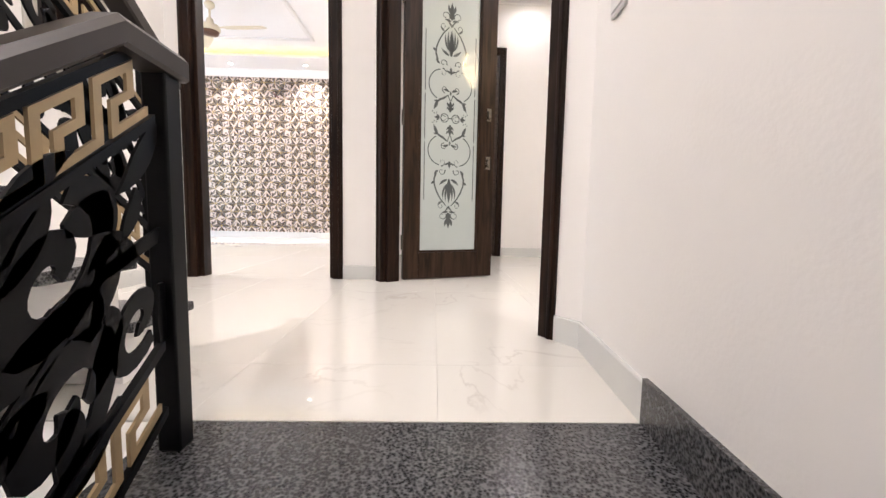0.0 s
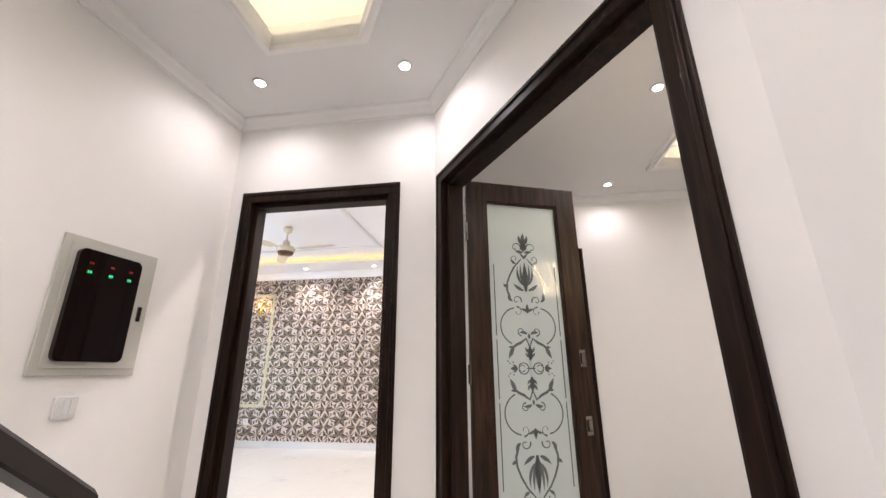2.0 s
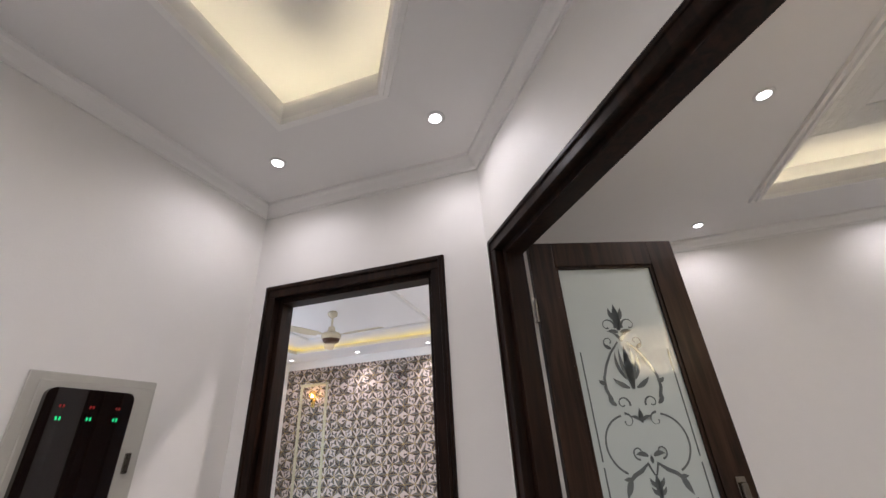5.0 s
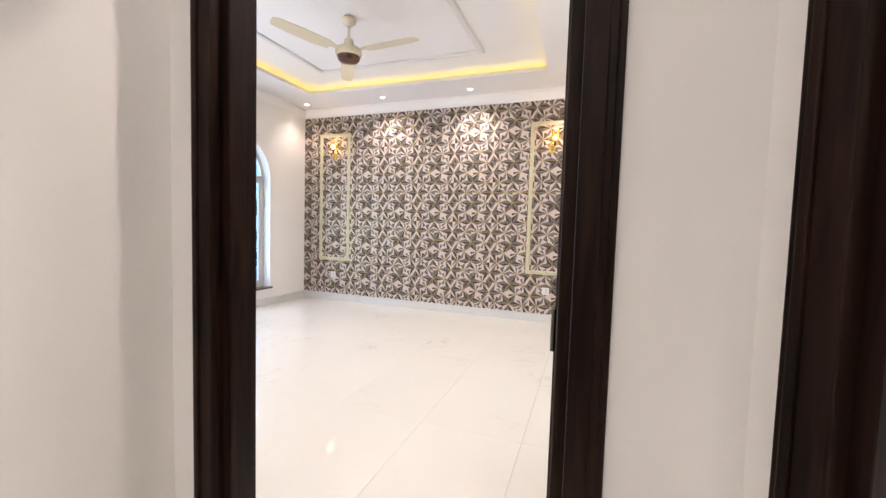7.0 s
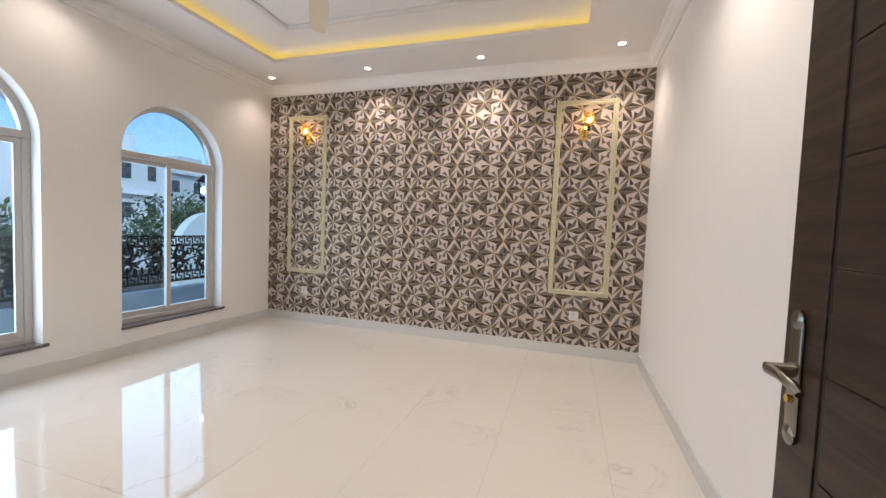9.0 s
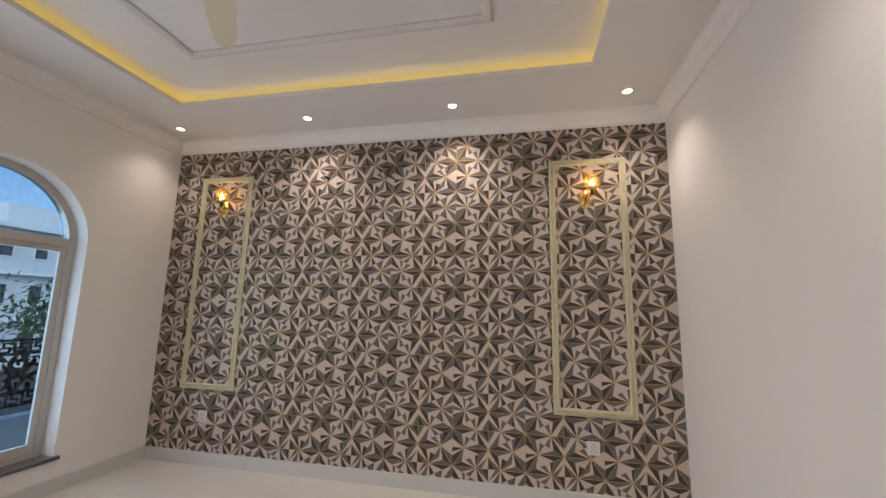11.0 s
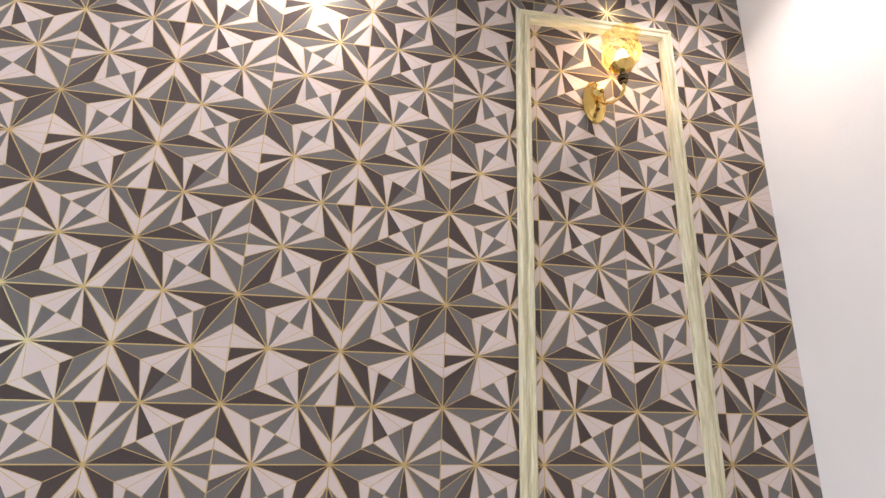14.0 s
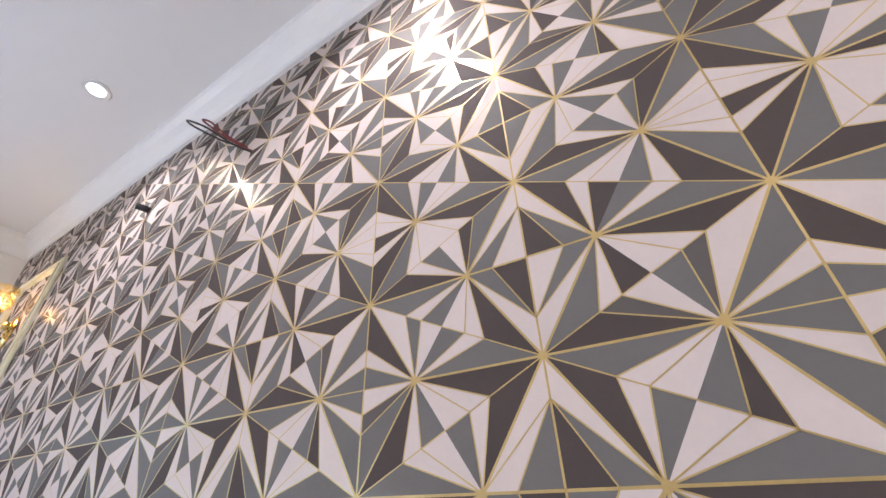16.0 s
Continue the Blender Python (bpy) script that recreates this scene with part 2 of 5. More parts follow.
def glass(name, tint=(1, 1, 1), rough=0.0):
    mat = bpy.data.materials.new(name)
    mat.use_nodes = True
    nt = mat.node_tree
    nt.nodes.remove(nt.nodes["Principled BSDF"])
    clear, gloss, mix = nt.nodes.new("ShaderNodeBsdfTransparent"), nt.nodes.new("ShaderNodeBsdfGlossy"), nt.nodes.new("ShaderNodeMixShader")
    clear.inputs["Color"].default_value = (*tint, 1)
    gloss.inputs["Roughness"].default_value = rough
    mix.inputs[0].default_value = 0.07
    nt.links.new(clear.outputs[0], mix.inputs[1])
    nt.links.new(gloss.outputs[0], mix.inputs[2])
    nt.links.new(mix.outputs[0], nt.nodes["Material Output"].inputs["Surface"])
    return mat


def granite(name):
    mat = bpy.data.materials.new(name)
    mat.use_nodes = True
    nt = mat.node_tree
    b = nt.nodes["Principled BSDF"]
    b.inputs["Roughness"].default_value = 0.22
    co = nt.nodes.new("ShaderNodeTexCoord")
    speck, cloud = nt.nodes.new("ShaderNodeTexNoise"), nt.nodes.new("ShaderNodeTexVoronoi")
    speck.inputs["Scale"].default_value, speck.inputs["Detail"].default_value = 120, 6
    cloud.inputs["Scale"].default_value = 150
    nt.links.new(co.outputs["Object"], speck.inputs["Vector"])
    nt.links.new(co.outputs["Object"], cloud.inputs["Vector"])
    ramp = nt.nodes.new("ShaderNodeValToRGB")
    ramp.color_ramp.elements[0].position, ramp.color_ramp.elements[1].position = 0.38, 0.66
    ramp.color_ramp.elements[0].color, ramp.color_ramp.elements[1].color = (0.012, 0.013, 0.014, 1), (0.11, 0.11, 0.112, 1)
    mix = nt.nodes.new("ShaderNodeMix")
    mix.data_type = "FLOAT"
    mix.inputs[0].default_value = 0.45
    nt.links.new(speck.outputs["Fac"], mix.inputs[2])
    nt.links.new(cloud.outputs["Distance"], mix.inputs[3])
    nt.links.new(mix.outputs[0], ramp.inputs["Fac"])
    nt.links.new(ramp.outputs["Color"], b.inputs["Base Color"])
    return mat


PAINT = material("white_wall_paint", (0.80, 0.785, 0.755), 0.55, vary=0.015, scale=3, bump=0.06, bump_scale=90)
CEIL = material("ceiling_paint", (0.73, 0.72, 0.71), 0.6, vary=0.01, scale=3, bump=0.03, bump_scale=120)
PLASTER = material("cornice_plaster", (0.80, 0.79, 0.77), 0.5, bump=0.04, bump_scale=200)
TILE = marble("polished_marble_tile", (0.66, 0.645, 0.59), (0.40, 0.37, 0.33), 0.035, 1.0, 0.5)
GROUT = material("grout", (0.65, 0.63, 0.60), 0.8, vary=0.1)
SKIRT = marble("marble_skirting", (0.62, 0.63, 0.61), (0.42, 0.42, 0.42), 0.15, 2.0, 0.5)
GRANITE = granite("black_granite")
WOOD = wood("dark_walnut_frame", (0.006, 0.003, 0.0018), (0.024, 0.011, 0.006), 0.42, spec=0.14)
DOORWOOD = wood("walnut_glazed_door", (0.011, 0.006, 0.0035), (0.046, 0.024, 0.013), 0.38, spec=0.2)
LEAFWOOD = wood("dark_walnut_door", (0.019, 0.012, 0.008), (0.054, 0.035, 0.024), 0.36, axis=0)
GROOVE = material("dark_groove", (0.008, 0.006, 0.005), 0.5)
BLACK = material("black_powder_coat", (0.003, 0.003, 0.0035), 0.34, spec=0.16, vary=0.1, scale=20)
RAILTOP = material("handrail_dark_bronze", (0.020, 0.0135, 0.010), 0.42, metal=0.0, vary=0.15, scale=12)
GOLDPAINT = material("gold_paint", (0.40, 0.29, 0.155), 0.36, metal=0.35, vary=0.08, scale=20)
BRASS = material("polished_brass", (0.75, 0.52, 0.17), 0.14, metal=1.0)
BRONZE = material("dark_bronze", (0.16, 0.12, 0.07), 0.25, metal=1.0)
NICKEL = material("antique_nickel", (0.24, 0.215, 0.18), 0.25, metal=1.0, vary=0.12, scale=30)
PLASTIC = material("white_plastic", (0.68, 0.675, 0.66), 0.3)
DARKPLASTIC = material("black_plastic", (0.01, 0.01, 0.01), 0.4)
PANELGREY = material("painted_steel", (0.46, 0.45, 0.40), 0.4, vary=0.03, scale=10)
SMOKED = material("smoked_acrylic", (0.010, 0.006, 0.005), 0.02, spec=0.55)
LED_GREEN = material("green_digits", (0.0, 0.2, 0.05), 0.4, emit=(0.02, 1.0, 0.3), power=0.35)
LED_RED = material("red_digits", (0.1, 0.0, 0.0), 0.4, emit=(1.0, 0.05, 0.03), power=0.08)
ALU = material("white_aluminium", (0.50, 0.48, 0.45), 0.35, vary=0.02, scale=10)
SILL = material("dark_sill_stone", (0.10, 0.085, 0.085), 0.2, vary=0.25, scale=60)
FROST = material("frosted_glass", (0.43, 0.485, 0.465), 0.32, spec=0.5, vary=0.03, scale=2)
for sock, value in (("Coat Weight", 1.0), ("Coat Roughness", 0.03)):
    FROST.node_tree.nodes["Principled BSDF"].inputs[sock].default_value = value
ETCH = material("polished_etching", (0.19, 0.215, 0.21), 0.03, metal=0.5, spec=0.8)
PANE = glass("window_pane", (0.66, 0.87, 1.0))
FANCREAM = material("cream_enamel", (0.62, 0.56, 0.42), 0.25)
FANBROWN = material("brown_enamel", (0.10, 0.05, 0.03), 0.3, metal=0.4)
MOULD = [wood("cream_moulding_upright", (0.46, 0.43, 0.27), (0.72, 0.68, 0.50), 0.5, 2, 4.0), wood("cream_moulding_level", (0.46, 0.43, 0.27), (0.72, 0.68, 0.50), 0.5, 0, 4.0)]
STUCCO = material("carved_plaster", (0.66, 0.65, 0.63), 0.6, bump=0.9, bump_scale=45)
PAPER = [material("paper_blush", (0.58, 0.50, 0.465), 0.72, spec=0.1, vary=0.04, scale=40),
         material("paper_grey", (0.150, 0.141, 0.133), 0.72, spec=0.1, vary=0.05, scale=40),
         material("paper_brown", (0.076, 0.060, 0.055), 0.72, spec=0.1, vary=0.05, scale=40),
         material("paper_grey_brown", (0.112, 0.099, 0.092), 0.72, spec=0.1, vary=0.05, scale=40),
         material("paper_gold", (0.50, 0.36, 0.14), 0.3, metal=0.5, vary=0.1, scale=60)]
LAMPFACE = material("led_face", (1, 1, 1), 0.4, emit=(1.0, 0.95, 0.88), power=8)
COVE = material("cove_led", (1, 0.9, 0.5), 0.4, emit=(1.0, 0.72, 0.13), power=2.9)
COVE_WHITE = material("cove_led_warm", (1, 0.9, 0.5), 0.4, emit=(1.0, 0.88, 0.55), power=7.0)
BULB = material("bulb", (1, 0.9, 0.6), 0.4, emit=(1.0, 0.68, 0.30), power=16)
AMBER = glass("cut_glass", (1.0, 0.93, 0.75), 0.08)
nt = AMBER.node_tree
soft, more = nt.nodes.new("ShaderNodeBsdfTranslucent"), nt.nodes.new("ShaderNodeMixShader")
soft.inputs["Color"].default_value, more.inputs[0].default_value = (0.98, 0.84, 0.52, 1), 0.03
nt.links.new(nt.nodes["Mix Shader"].outputs[0], more.inputs[1])
nt.links.new(soft.outputs[0], more.inputs[2])
nt.links.new(more.outputs[0], nt.nodes["Material Output"].inputs["Surface"])
CREAMLAMP = material("crystal_lit", (0.9, 0.8, 0.6), 0.2, emit=(1.0, 0.80, 0.48), power=2.4)
WIRE_RED = material("red_wire", (0.16, 0.02, 0.02), 0.4)
WIRE_BLACK = material("black_wire", (0.012, 0.011, 0.011), 0.4)
CONCRETE = material("balcony_plaster", (0.55, 0.54, 0.52), 0.7, vary=0.06, scale=4)
FACADE = material("pale_facade", (0.72, 0.71, 0.74), 0.8, vary=0.06, scale=0.6)
FACADE_GREY = material("grey_facade", (0.58, 0.58, 0.61), 0.8, vary=0.06, scale=0.6)
FARGLASS = material("far_window_glass", (0.05, 0.06, 0.08), 0.15)
LEAF = [material("leaf_green", (0.09, 0.15, 0.05), 0.5, vary=0.25, scale=2), material("leaf_dark", (0.055, 0.095, 0.04), 0.5, vary=0.25, scale=2)]
BARK = material("bark", (0.12, 0.09, 0.06), 0.9, vary=0.2, scale=10, bump=0.5, bump_scale=30)
ASPHALT = material("ground_asphalt", (0.06, 0.06, 0.06), 0.9, vary=0.2, scale=1)
SHELL = material("white_canopy", (0.72, 0.73, 0.72), 0.5, vary=0.04, scale=3)

# ---------- plan ----------
BX0, BX1, BY0, BY1, BZ = -4.90, -0.543, 3.09, 7.25, 2.90     # bedroom
HX0, HX1, HZ = -1.90, 0.575, 2.95                            # hall and stair
DOORY = 2.98                                                 # hall face of the bedroom door wall
D2A, D2B = Vector((-0.373, 2.934)), Vector((0.515, 1.620))    # slanted door, outer frame edges
LX1, LY0, LY1, LZ = 3.9, 0.2, 4.74, 2.93                      # lounge
D1X0, D1X1, D1Z = -1.75, -0.63, 2.366


def wall(name, a, b, thick, z0, z1, openings=(), mat=PAINT, label="plain white painted plaster wall"):
    """A wall from a to b in plan, thickened to the left of that way, with openings (from, to, bottom, top) along it."""
    a, b = Vector(a), Vector(b)
    d = (b - a).normalized()
    n = Vector((-d.y, d.x)) * thick
    g = Geo()

    def block(s0, s1, za, zb):
        if s1 - s0 < 1e-4 or zb - za < 1e-4:
            return
        p, q = a + d * s0, a + d * s1
        g.prism([(p.x, p.y, za), (q.x, q.y, za), (q.x + n.x, q.y + n.y, za), (p.x + n.x, p.y + n.y, za)], (0, 0, zb - za))

    s = 0.0
    for s0, s1, za, zb in sorted(openings):
        block(s, s0, z0, z1)
        block(s0, s1, z0, za)
        block(s0, s1, zb, z1)
        s = s1
    block(s, (b - a).length, z0, z1)
    return tagged(part(name, g, mat), label, "wall", kind="structure")


def sweep(name, path, profile, mat, label, category, closed=False):
    """A moulding: profile points (out from the wall to the left of the path, height) carried along a plan path with mitres."""
    g = Geo()
    pts = [Vector(p) for p in path]
    rows = []
    k = len(pts)
    for i, p in enumerate(pts):
        dirs = []
        if i > 0 or closed:
            dirs.append((p - pts[i - 1]).normalized())
        if i < k - 1 or closed:
            dirs.append((pts[(i + 1) % k] - p).normalized())
        ns = [Vector((-d.y, d.x)) for d in dirs]
        n = sum(ns, Vector((0, 0))).normalized()
        n /= max(0.3, n.dot(ns[0]))
        rows.append([(p.x + n.x * o, p.y + n.y * o, z) for o, z in profile])
    m = len(profile)
    base = 0
    for r in rows:
        g.v += r
    for i in range(k if closed else k - 1):
        j = (i + 1) % k
        for e in range(m):
            h = (e + 1) % m
            g.f.append((base + i * m + e, base + j * m + e, base + j * m + h, base + i * m + h))
            g.m.append(0)
    if not closed:
        g.f += [tuple(range(m)), tuple(range((k - 1) * m, k * m))]
        g.m += [0, 0]
    return tagged(part(name, g, mat), label, category, kind="structure")


# ---------- walls ----------
T = 0.11
wall("wall_bedroom_door", (BX0 - 0.23, DOORY), (-0.40, DOORY), T, -0.02, 3.3,
     [(D1X0 + 0.03 - BX0 + 0.23, D1X1 - 0.03 - BX0 + 0.23, -0.02, D1Z - 0.03)])
wall("wall_wallpaper", (BX1 + 0.11, BY1), (BX0 - 0.23, BY1), -0.2, -0.02, 3.3)
wall("wall_bedroom_side", (BX1, BY0), (BX1, BY1), -T, -0.02, 3.3)
LEFT = [(-2.05, -2.6), (-2.05, 0.5), (-1.848, DOORY)]       # hall's left wall, in plan
RIGHT = [(0.582, 1.521), (0.49, 0.27), (0.49, -2.6)]        # hall's right wall, in plan
wall("wall_hall_left", LEFT[1], LEFT[2], 0.11, -2.2, 3.3)
wall("wall_stair_left", LEFT[0], LEFT[1], 0.11, -2.2, 3.3)
dd = (D2B - D2A).normalized()
CORNER_A, CORNER_B = Vector((-0.400, 2.98)), Vector(RIGHT[0])
span = (CORNER_B - CORNER_A).length
ALONG = (D2A - CORNER_A).length
WIDE = (D2B - D2A).length
wall("wall_slanted_door", CORNER_A, CORNER_B, T, -0.02, 3.3, [(ALONG + 0.03, ALONG + WIDE - 0.03, -0.02, D1Z - 0.03)])
wall("wall_hall_right", RIGHT[0], RIGHT[1], 0.11, -2.2, 3.3)
wall("wall_stair_right", RIGHT[1], RIGHT[2], 0.11, -2.2, 3.3)
wall("wall_stair_back", (HX1 + 0.11, -2.6), (-2.2, -2.6), 0.15, -2.2, 3.3)
WIN3 = (2.66, 3.55, 0.9, 2.30)
wall("wall_lounge_far", (LX1, LY1), (-0.433, LY1), -0.15, -0.02, 3.3, [(LX1 - WIN3[1], LX1 - WIN3[0], WIN3[2], WIN3[3])])
wall("wall_lounge_side", (LX1, LY0), (LX1, LY1), -0.12, -0.02, 3.3)
wall("wall_lounge_near", (HX1 + 0.11, LY0), (LX1 + 0.12, LY0), -0.12, -0.02, 3.3)

# window wall with two arched openings
WINS = [(3.94, 4.965), (5.505, 6.53)]
SILLZ, SPRING = 0.25, 1.775
g = Geo()
ys = [BY0 - 0.2, WINS[0][0], WINS[0][1], WINS[1][0], WINS[1][1], BY1 + 0.2]
for y0, y1 in ((ys[0], ys[1]), (ys[2], ys[3]), (ys[4], ys[5])):
    g.box(BX0 - 0.23, y0, -0.02, BX0, y1, 3.3)
for y0, y1 in WINS:
    g.box(BX0 - 0.23, y0, -0.02, BX0, y1, SILLZ)
    c, r, n = (y0 + y1) / 2, (y1 - y0) / 2, 28
    for i in range(n):
        a0, a1 = math.pi * (1 - i / n), math.pi * (1 - (i + 1) / n)
        p, q = (c + r * math.cos(a0), SPRING + r * math.sin(a0)), (c + r * math.cos(a1), SPRING + r * math.sin(a1))
        g.prism([(BX0, p[0], p[1]), (BX0, q[0], q[1]), (BX0, q[0], 3.3), (BX0, p[0], 3.3)], (-0.23, 0, 0))
tagged(part("wall_windows", g, PAINT), "white painted wall with two tall arched windows", "wall", kind="structure")


# ---------- ceilings ----------
def offset(poly, out):
    """A plan polygon, counter-clockwise, moved outwards."""
    k, res = len(poly), []
    for i in range(k):
        p, a, b = Vector(poly[i]), Vector(poly[i - 1]), Vector(poly[(i + 1) % k])
        d0, d1 = (p - a).normalized(), (b - p).normalized()
        n0, n1 = Vector((d0.y, -d0.x)), Vector((d1.y, -d1.x))
        n = (n0 + n1).normalized()
        res.append(tuple(p + n * (out / max(0.3, n.dot(n0)))))
    return res


def band(g, poly, t, z0, z1, slot=0):
    """An upright band of thickness t outside a plan polygon."""
    far = offset(poly, t)
    for i in range(len(poly)):
        j = (i + 1) % len(poly)
        g.prism([(*poly[i], z0), (*poly[j], z0), (*far[j], z0), (*far[i], z0)], (0, 0, z1 - z0), slot)


def tray_ceiling(name, outer, hole, z, lift, led, label, set_back=0.14, lip=0.05, thick=0.03):
    """A dropped ceiling with a lit recess: the ring, its lip, the set-back upstand, the raised panel and the strip on the ledge."""
    g = Geo()
    rings = [[Vector((*p, 0)) for p in outer], [Vector((*p, 0)) for p in reversed(hole)]]
    flat = rings[0] + rings[1]
    for tri in geometry.tessellate_polygon(rings):
        g.face([(flat[i].x, flat[i].y, z) for i in tri])
        g.face([(flat[i].x, flat[i].y, z + thick) for i in reversed(tri)])
    band(g, hole, 0.02, z - 0.003, z + thick + lip)
    wide = offset(hole, set_back)
    band(g, wide, 0.02, z + thick, z + lift)
    g.prism([(*p, z + lift) for p in offset(hole, set_back + 0.03)], (0, 0, 0.03))
    ob = tagged(part(name, g, CEIL), label, "ceiling", kind="structure")
    strip = Geo()
    band(strip, offset(hole, set_back * 0.45), 0.012, z + thick + 0.004, z + thick + 0.012)
    tagged(part("led_strip", strip, led), "glowing yellow LED strip hidden in the ceiling cove", "light strip")
    return ob


def rect(x0, y0, x1, y1):
    return [(x0, y0), (x1, y0), (x1, y1), (x0, y1)]


SIDE = Vector((-dd.y, dd.x)) * T
HALL = [LEFT[0], RIGHT[2], RIGHT[1], RIGHT[0], (-0.40, DOORY), LEFT[2], LEFT[1]]
LOUNGE = [(HX1 + 0.11, LY0), (LX1, LY0), (LX1, LY1), (-0.433, LY1), (-0.433, BY0), tuple(CORNER_A + SIDE), tuple(CORNER_B + SIDE), (HX1 + 0.11, 1.5)]
BHOLE = rect(-4.28, 3.75, -1.17, 6.60)
HHOLE = [(-1.25, -0.6), (0.0, -0.6), (0.0, 1.285), (-0.71, 2.332), (-1.238, 2.332)]
LHOLE = rect(1.41, 1.0, 3.3, 4.12)
tray_ceiling("ceiling_bedroom", rect(BX0, BY0, BX1, BY1), BHOLE, BZ, 0.095, COVE, "white dropped ceiling with a cove-lit rectangular recess", 0.13, 0.015, 0.016)
tray_ceiling("ceiling_hall", HALL, HHOLE, HZ, 0.3, COVE_WHITE, "white hall ceiling with a glowing slanted recess")
tray_ceiling("ceiling_lounge", LOUNGE, LHOLE, LZ, 0.26, COVE_WHITE, "white lounge ceiling with a cove-lit recess")
CORNICE = [(0, -0.085), (0.012, -0.085), (0.014, -0.07), (0.03, -0.055), (0.045, -0.03), (0.062, -0.018), (0.066, 0), (0, 0)]


def lifted(profile, z):
    return [(o, h + z) for o, h in profile]


sweep("cornice_bedroom", rect(BX0, BY0, BX1, BY1), lifted([(o * 1.3, h * 1.35) for o, h in CORNICE], BZ), PLASTER, "white stepped plaster cornice round the bedroom", "cornice", True)
sweep("cornice_hall", HALL, lifted(CORNICE, HZ), PLASTER, "white stepped plaster cornice round the hall", "cornice", True)
sweep("cornice_lounge", LOUNGE, lifted(CORNICE, LZ), PLASTER, "white stepped plaster cornice round the lounge", "cornice", True)
LIP = [(0.0, -0.004), (-0.006, -0.030), (-0.026, -0.030), (-0.030, -0.015), (-0.052, -0.015), (-0.060, -0.001), (-0.060, 0.0), (0, 0.0)]
sweep("trim_hall_recess", HHOLE, lifted(LIP, HZ - 0.001), PLASTER, "white stepped moulding round the hall recess", "moulding", True)
sweep("trim_lounge_recess", LHOLE, lifted(LIP, LZ - 0.001), PLASTER, "white moulding round the lounge recess", "moulding", True)
CARVED = [(0, -0.001), (0, -0.012), (0.012, -0.02), (0.03, -0.024), (0.048, -0.02), (0.06, -0.012), (0.06, -0.001)]
sweep("trim_carved_rectangle", rect(-3.80, 4.05, -1.77, 6.20), lifted(CARVED, BZ + 0.095), STUCCO, "carved floral plaster border on the raised ceiling", "moulding", True)


BROAD = [(0, -0.001), (0, -0.012), (0.03, -0.022), (0.10, -0.028), (0.18, -0.022), (0.22, -0.012), (0.22, -0.001)]
sweep("trim_carved_lounge", rect(1.69, 1.40, 3.02, 3.89), lifted(BROAD, LZ + 0.26), STUCCO, "broad carved plaster border in the lounge recess", "moulding", True)


def skirting(name, path, label="pale grey marble skirting"):
    return sweep(name, path, [(0.0, 0.0), (0.012, 0.0), (0.012, 0.098), (0.009, 0.102), (0, 0.102)], SKIRT, label, "skirting")


skirting("baseboard_bedroom", [(BX1, BY0), (BX1, BY1), (BX0, BY1), (BX0, BY0), (D1X0, BY0)])
skirting("baseboard_hall_right", [(0.5438, 1.0), RIGHT[0], tuple(D2B + dd * 0.002)])
skirting("baseboard_hall_middle", [tuple(D2A - dd * 0.002), (-0.40, DOORY), (D1X1 + 0.002, DOORY)])
skirting("baseboard_hall_left", [(D1X0 - 0.002, DOORY), LEFT[2], (-1.973, 1.45)])
skirting("baseboard_lounge", [(0.84, LY1), (LX1, LY1), (LX1, LY0)][::-1])
sweep("baseboard_granite", [(0.5105, 0.55), (0.5436, 0.998)], [(0, 0), (0.013, 0), (0.013, 0.112), (0, 0.112)], GRANITE, "black granite skirting beside the stair head", "skirting")

# ---------- floor and its tiles ----------
g = Geo()
for x0, y0, x1, y1 in ((BX0 - 0.2, BY0 - 0.11, BX1 + 0.1, BY1 + 0.1), (-2.05, 1.0, HX1 + 0.02, DOORY), (HX1 + 0.03, 0.08, LX1 + 0.1, LY1 + 0.1), (-0.433, DOORY, HX1 + 0.03, LY1 + 0.1)):
    g.box(x0, y0, -0.15, x1, y1, -0.012)
floor = tagged(part("floor", g, GROUT), "polished white marble-look tiles with thin joints", "floor", kind="structure")
TILES = {}


def tile(x0, y0, x1, y1):
    gap = 0.0004
    key = (round(x1 - x0, 4), round(y1 - y0, 4))
    if key not in TILES:
        g = Geo()
        w, d, c = key[0] - gap, key[1] - gap, 0.0006
        top = [(gap + c, gap + c, 0), (w - c, gap + c, 0), (w - c, d - c, 0), (gap + c, d - c, 0)]
        mid = [(gap, gap, -c), (w, gap, -c), (w, d, -c), (gap, d, -c)]
        low = [(gap, gap, -0.011), (w, gap, -0.011), (w, d, -0.011), (gap, d, -0.011)]
        quads = [(0, 1, 2, 3)]
        for i in range(4):
            j = (i + 1) % 4
            quads += [(4 + i, 4 + j, j, i), (8 + i, 8 + j, 4 + j, 4 + i)]
        g.solid(top + mid + low, quads)
        TILES[key] = g.mesh("tile", [TILE])
    ob = new("tile", TILES[key])
    ob.parent = floor
    ob.matrix_local = Matrix.Translation((x0, y0, 0))


def tiled(x0, y0, x1, y1, w, d, ox, oy):
    def cuts(a, b, step, o):
        k = math.ceil((a - o) / step + 1e-6)
        out = [a]
        while o + k * step < b - 1e-6:
            out.append(o + k * step)
            k += 1
        return out + [b]
    xs, yy = cuts(x0, x1, w, ox), cuts(y0, y1, d, oy)
    for a, b in zip(xs, xs[1:]):
        for c, e in zip(yy, yy[1:]):
            if b - a > 0.004 and e - c > 0.004:
                tile(a, c, b, e)


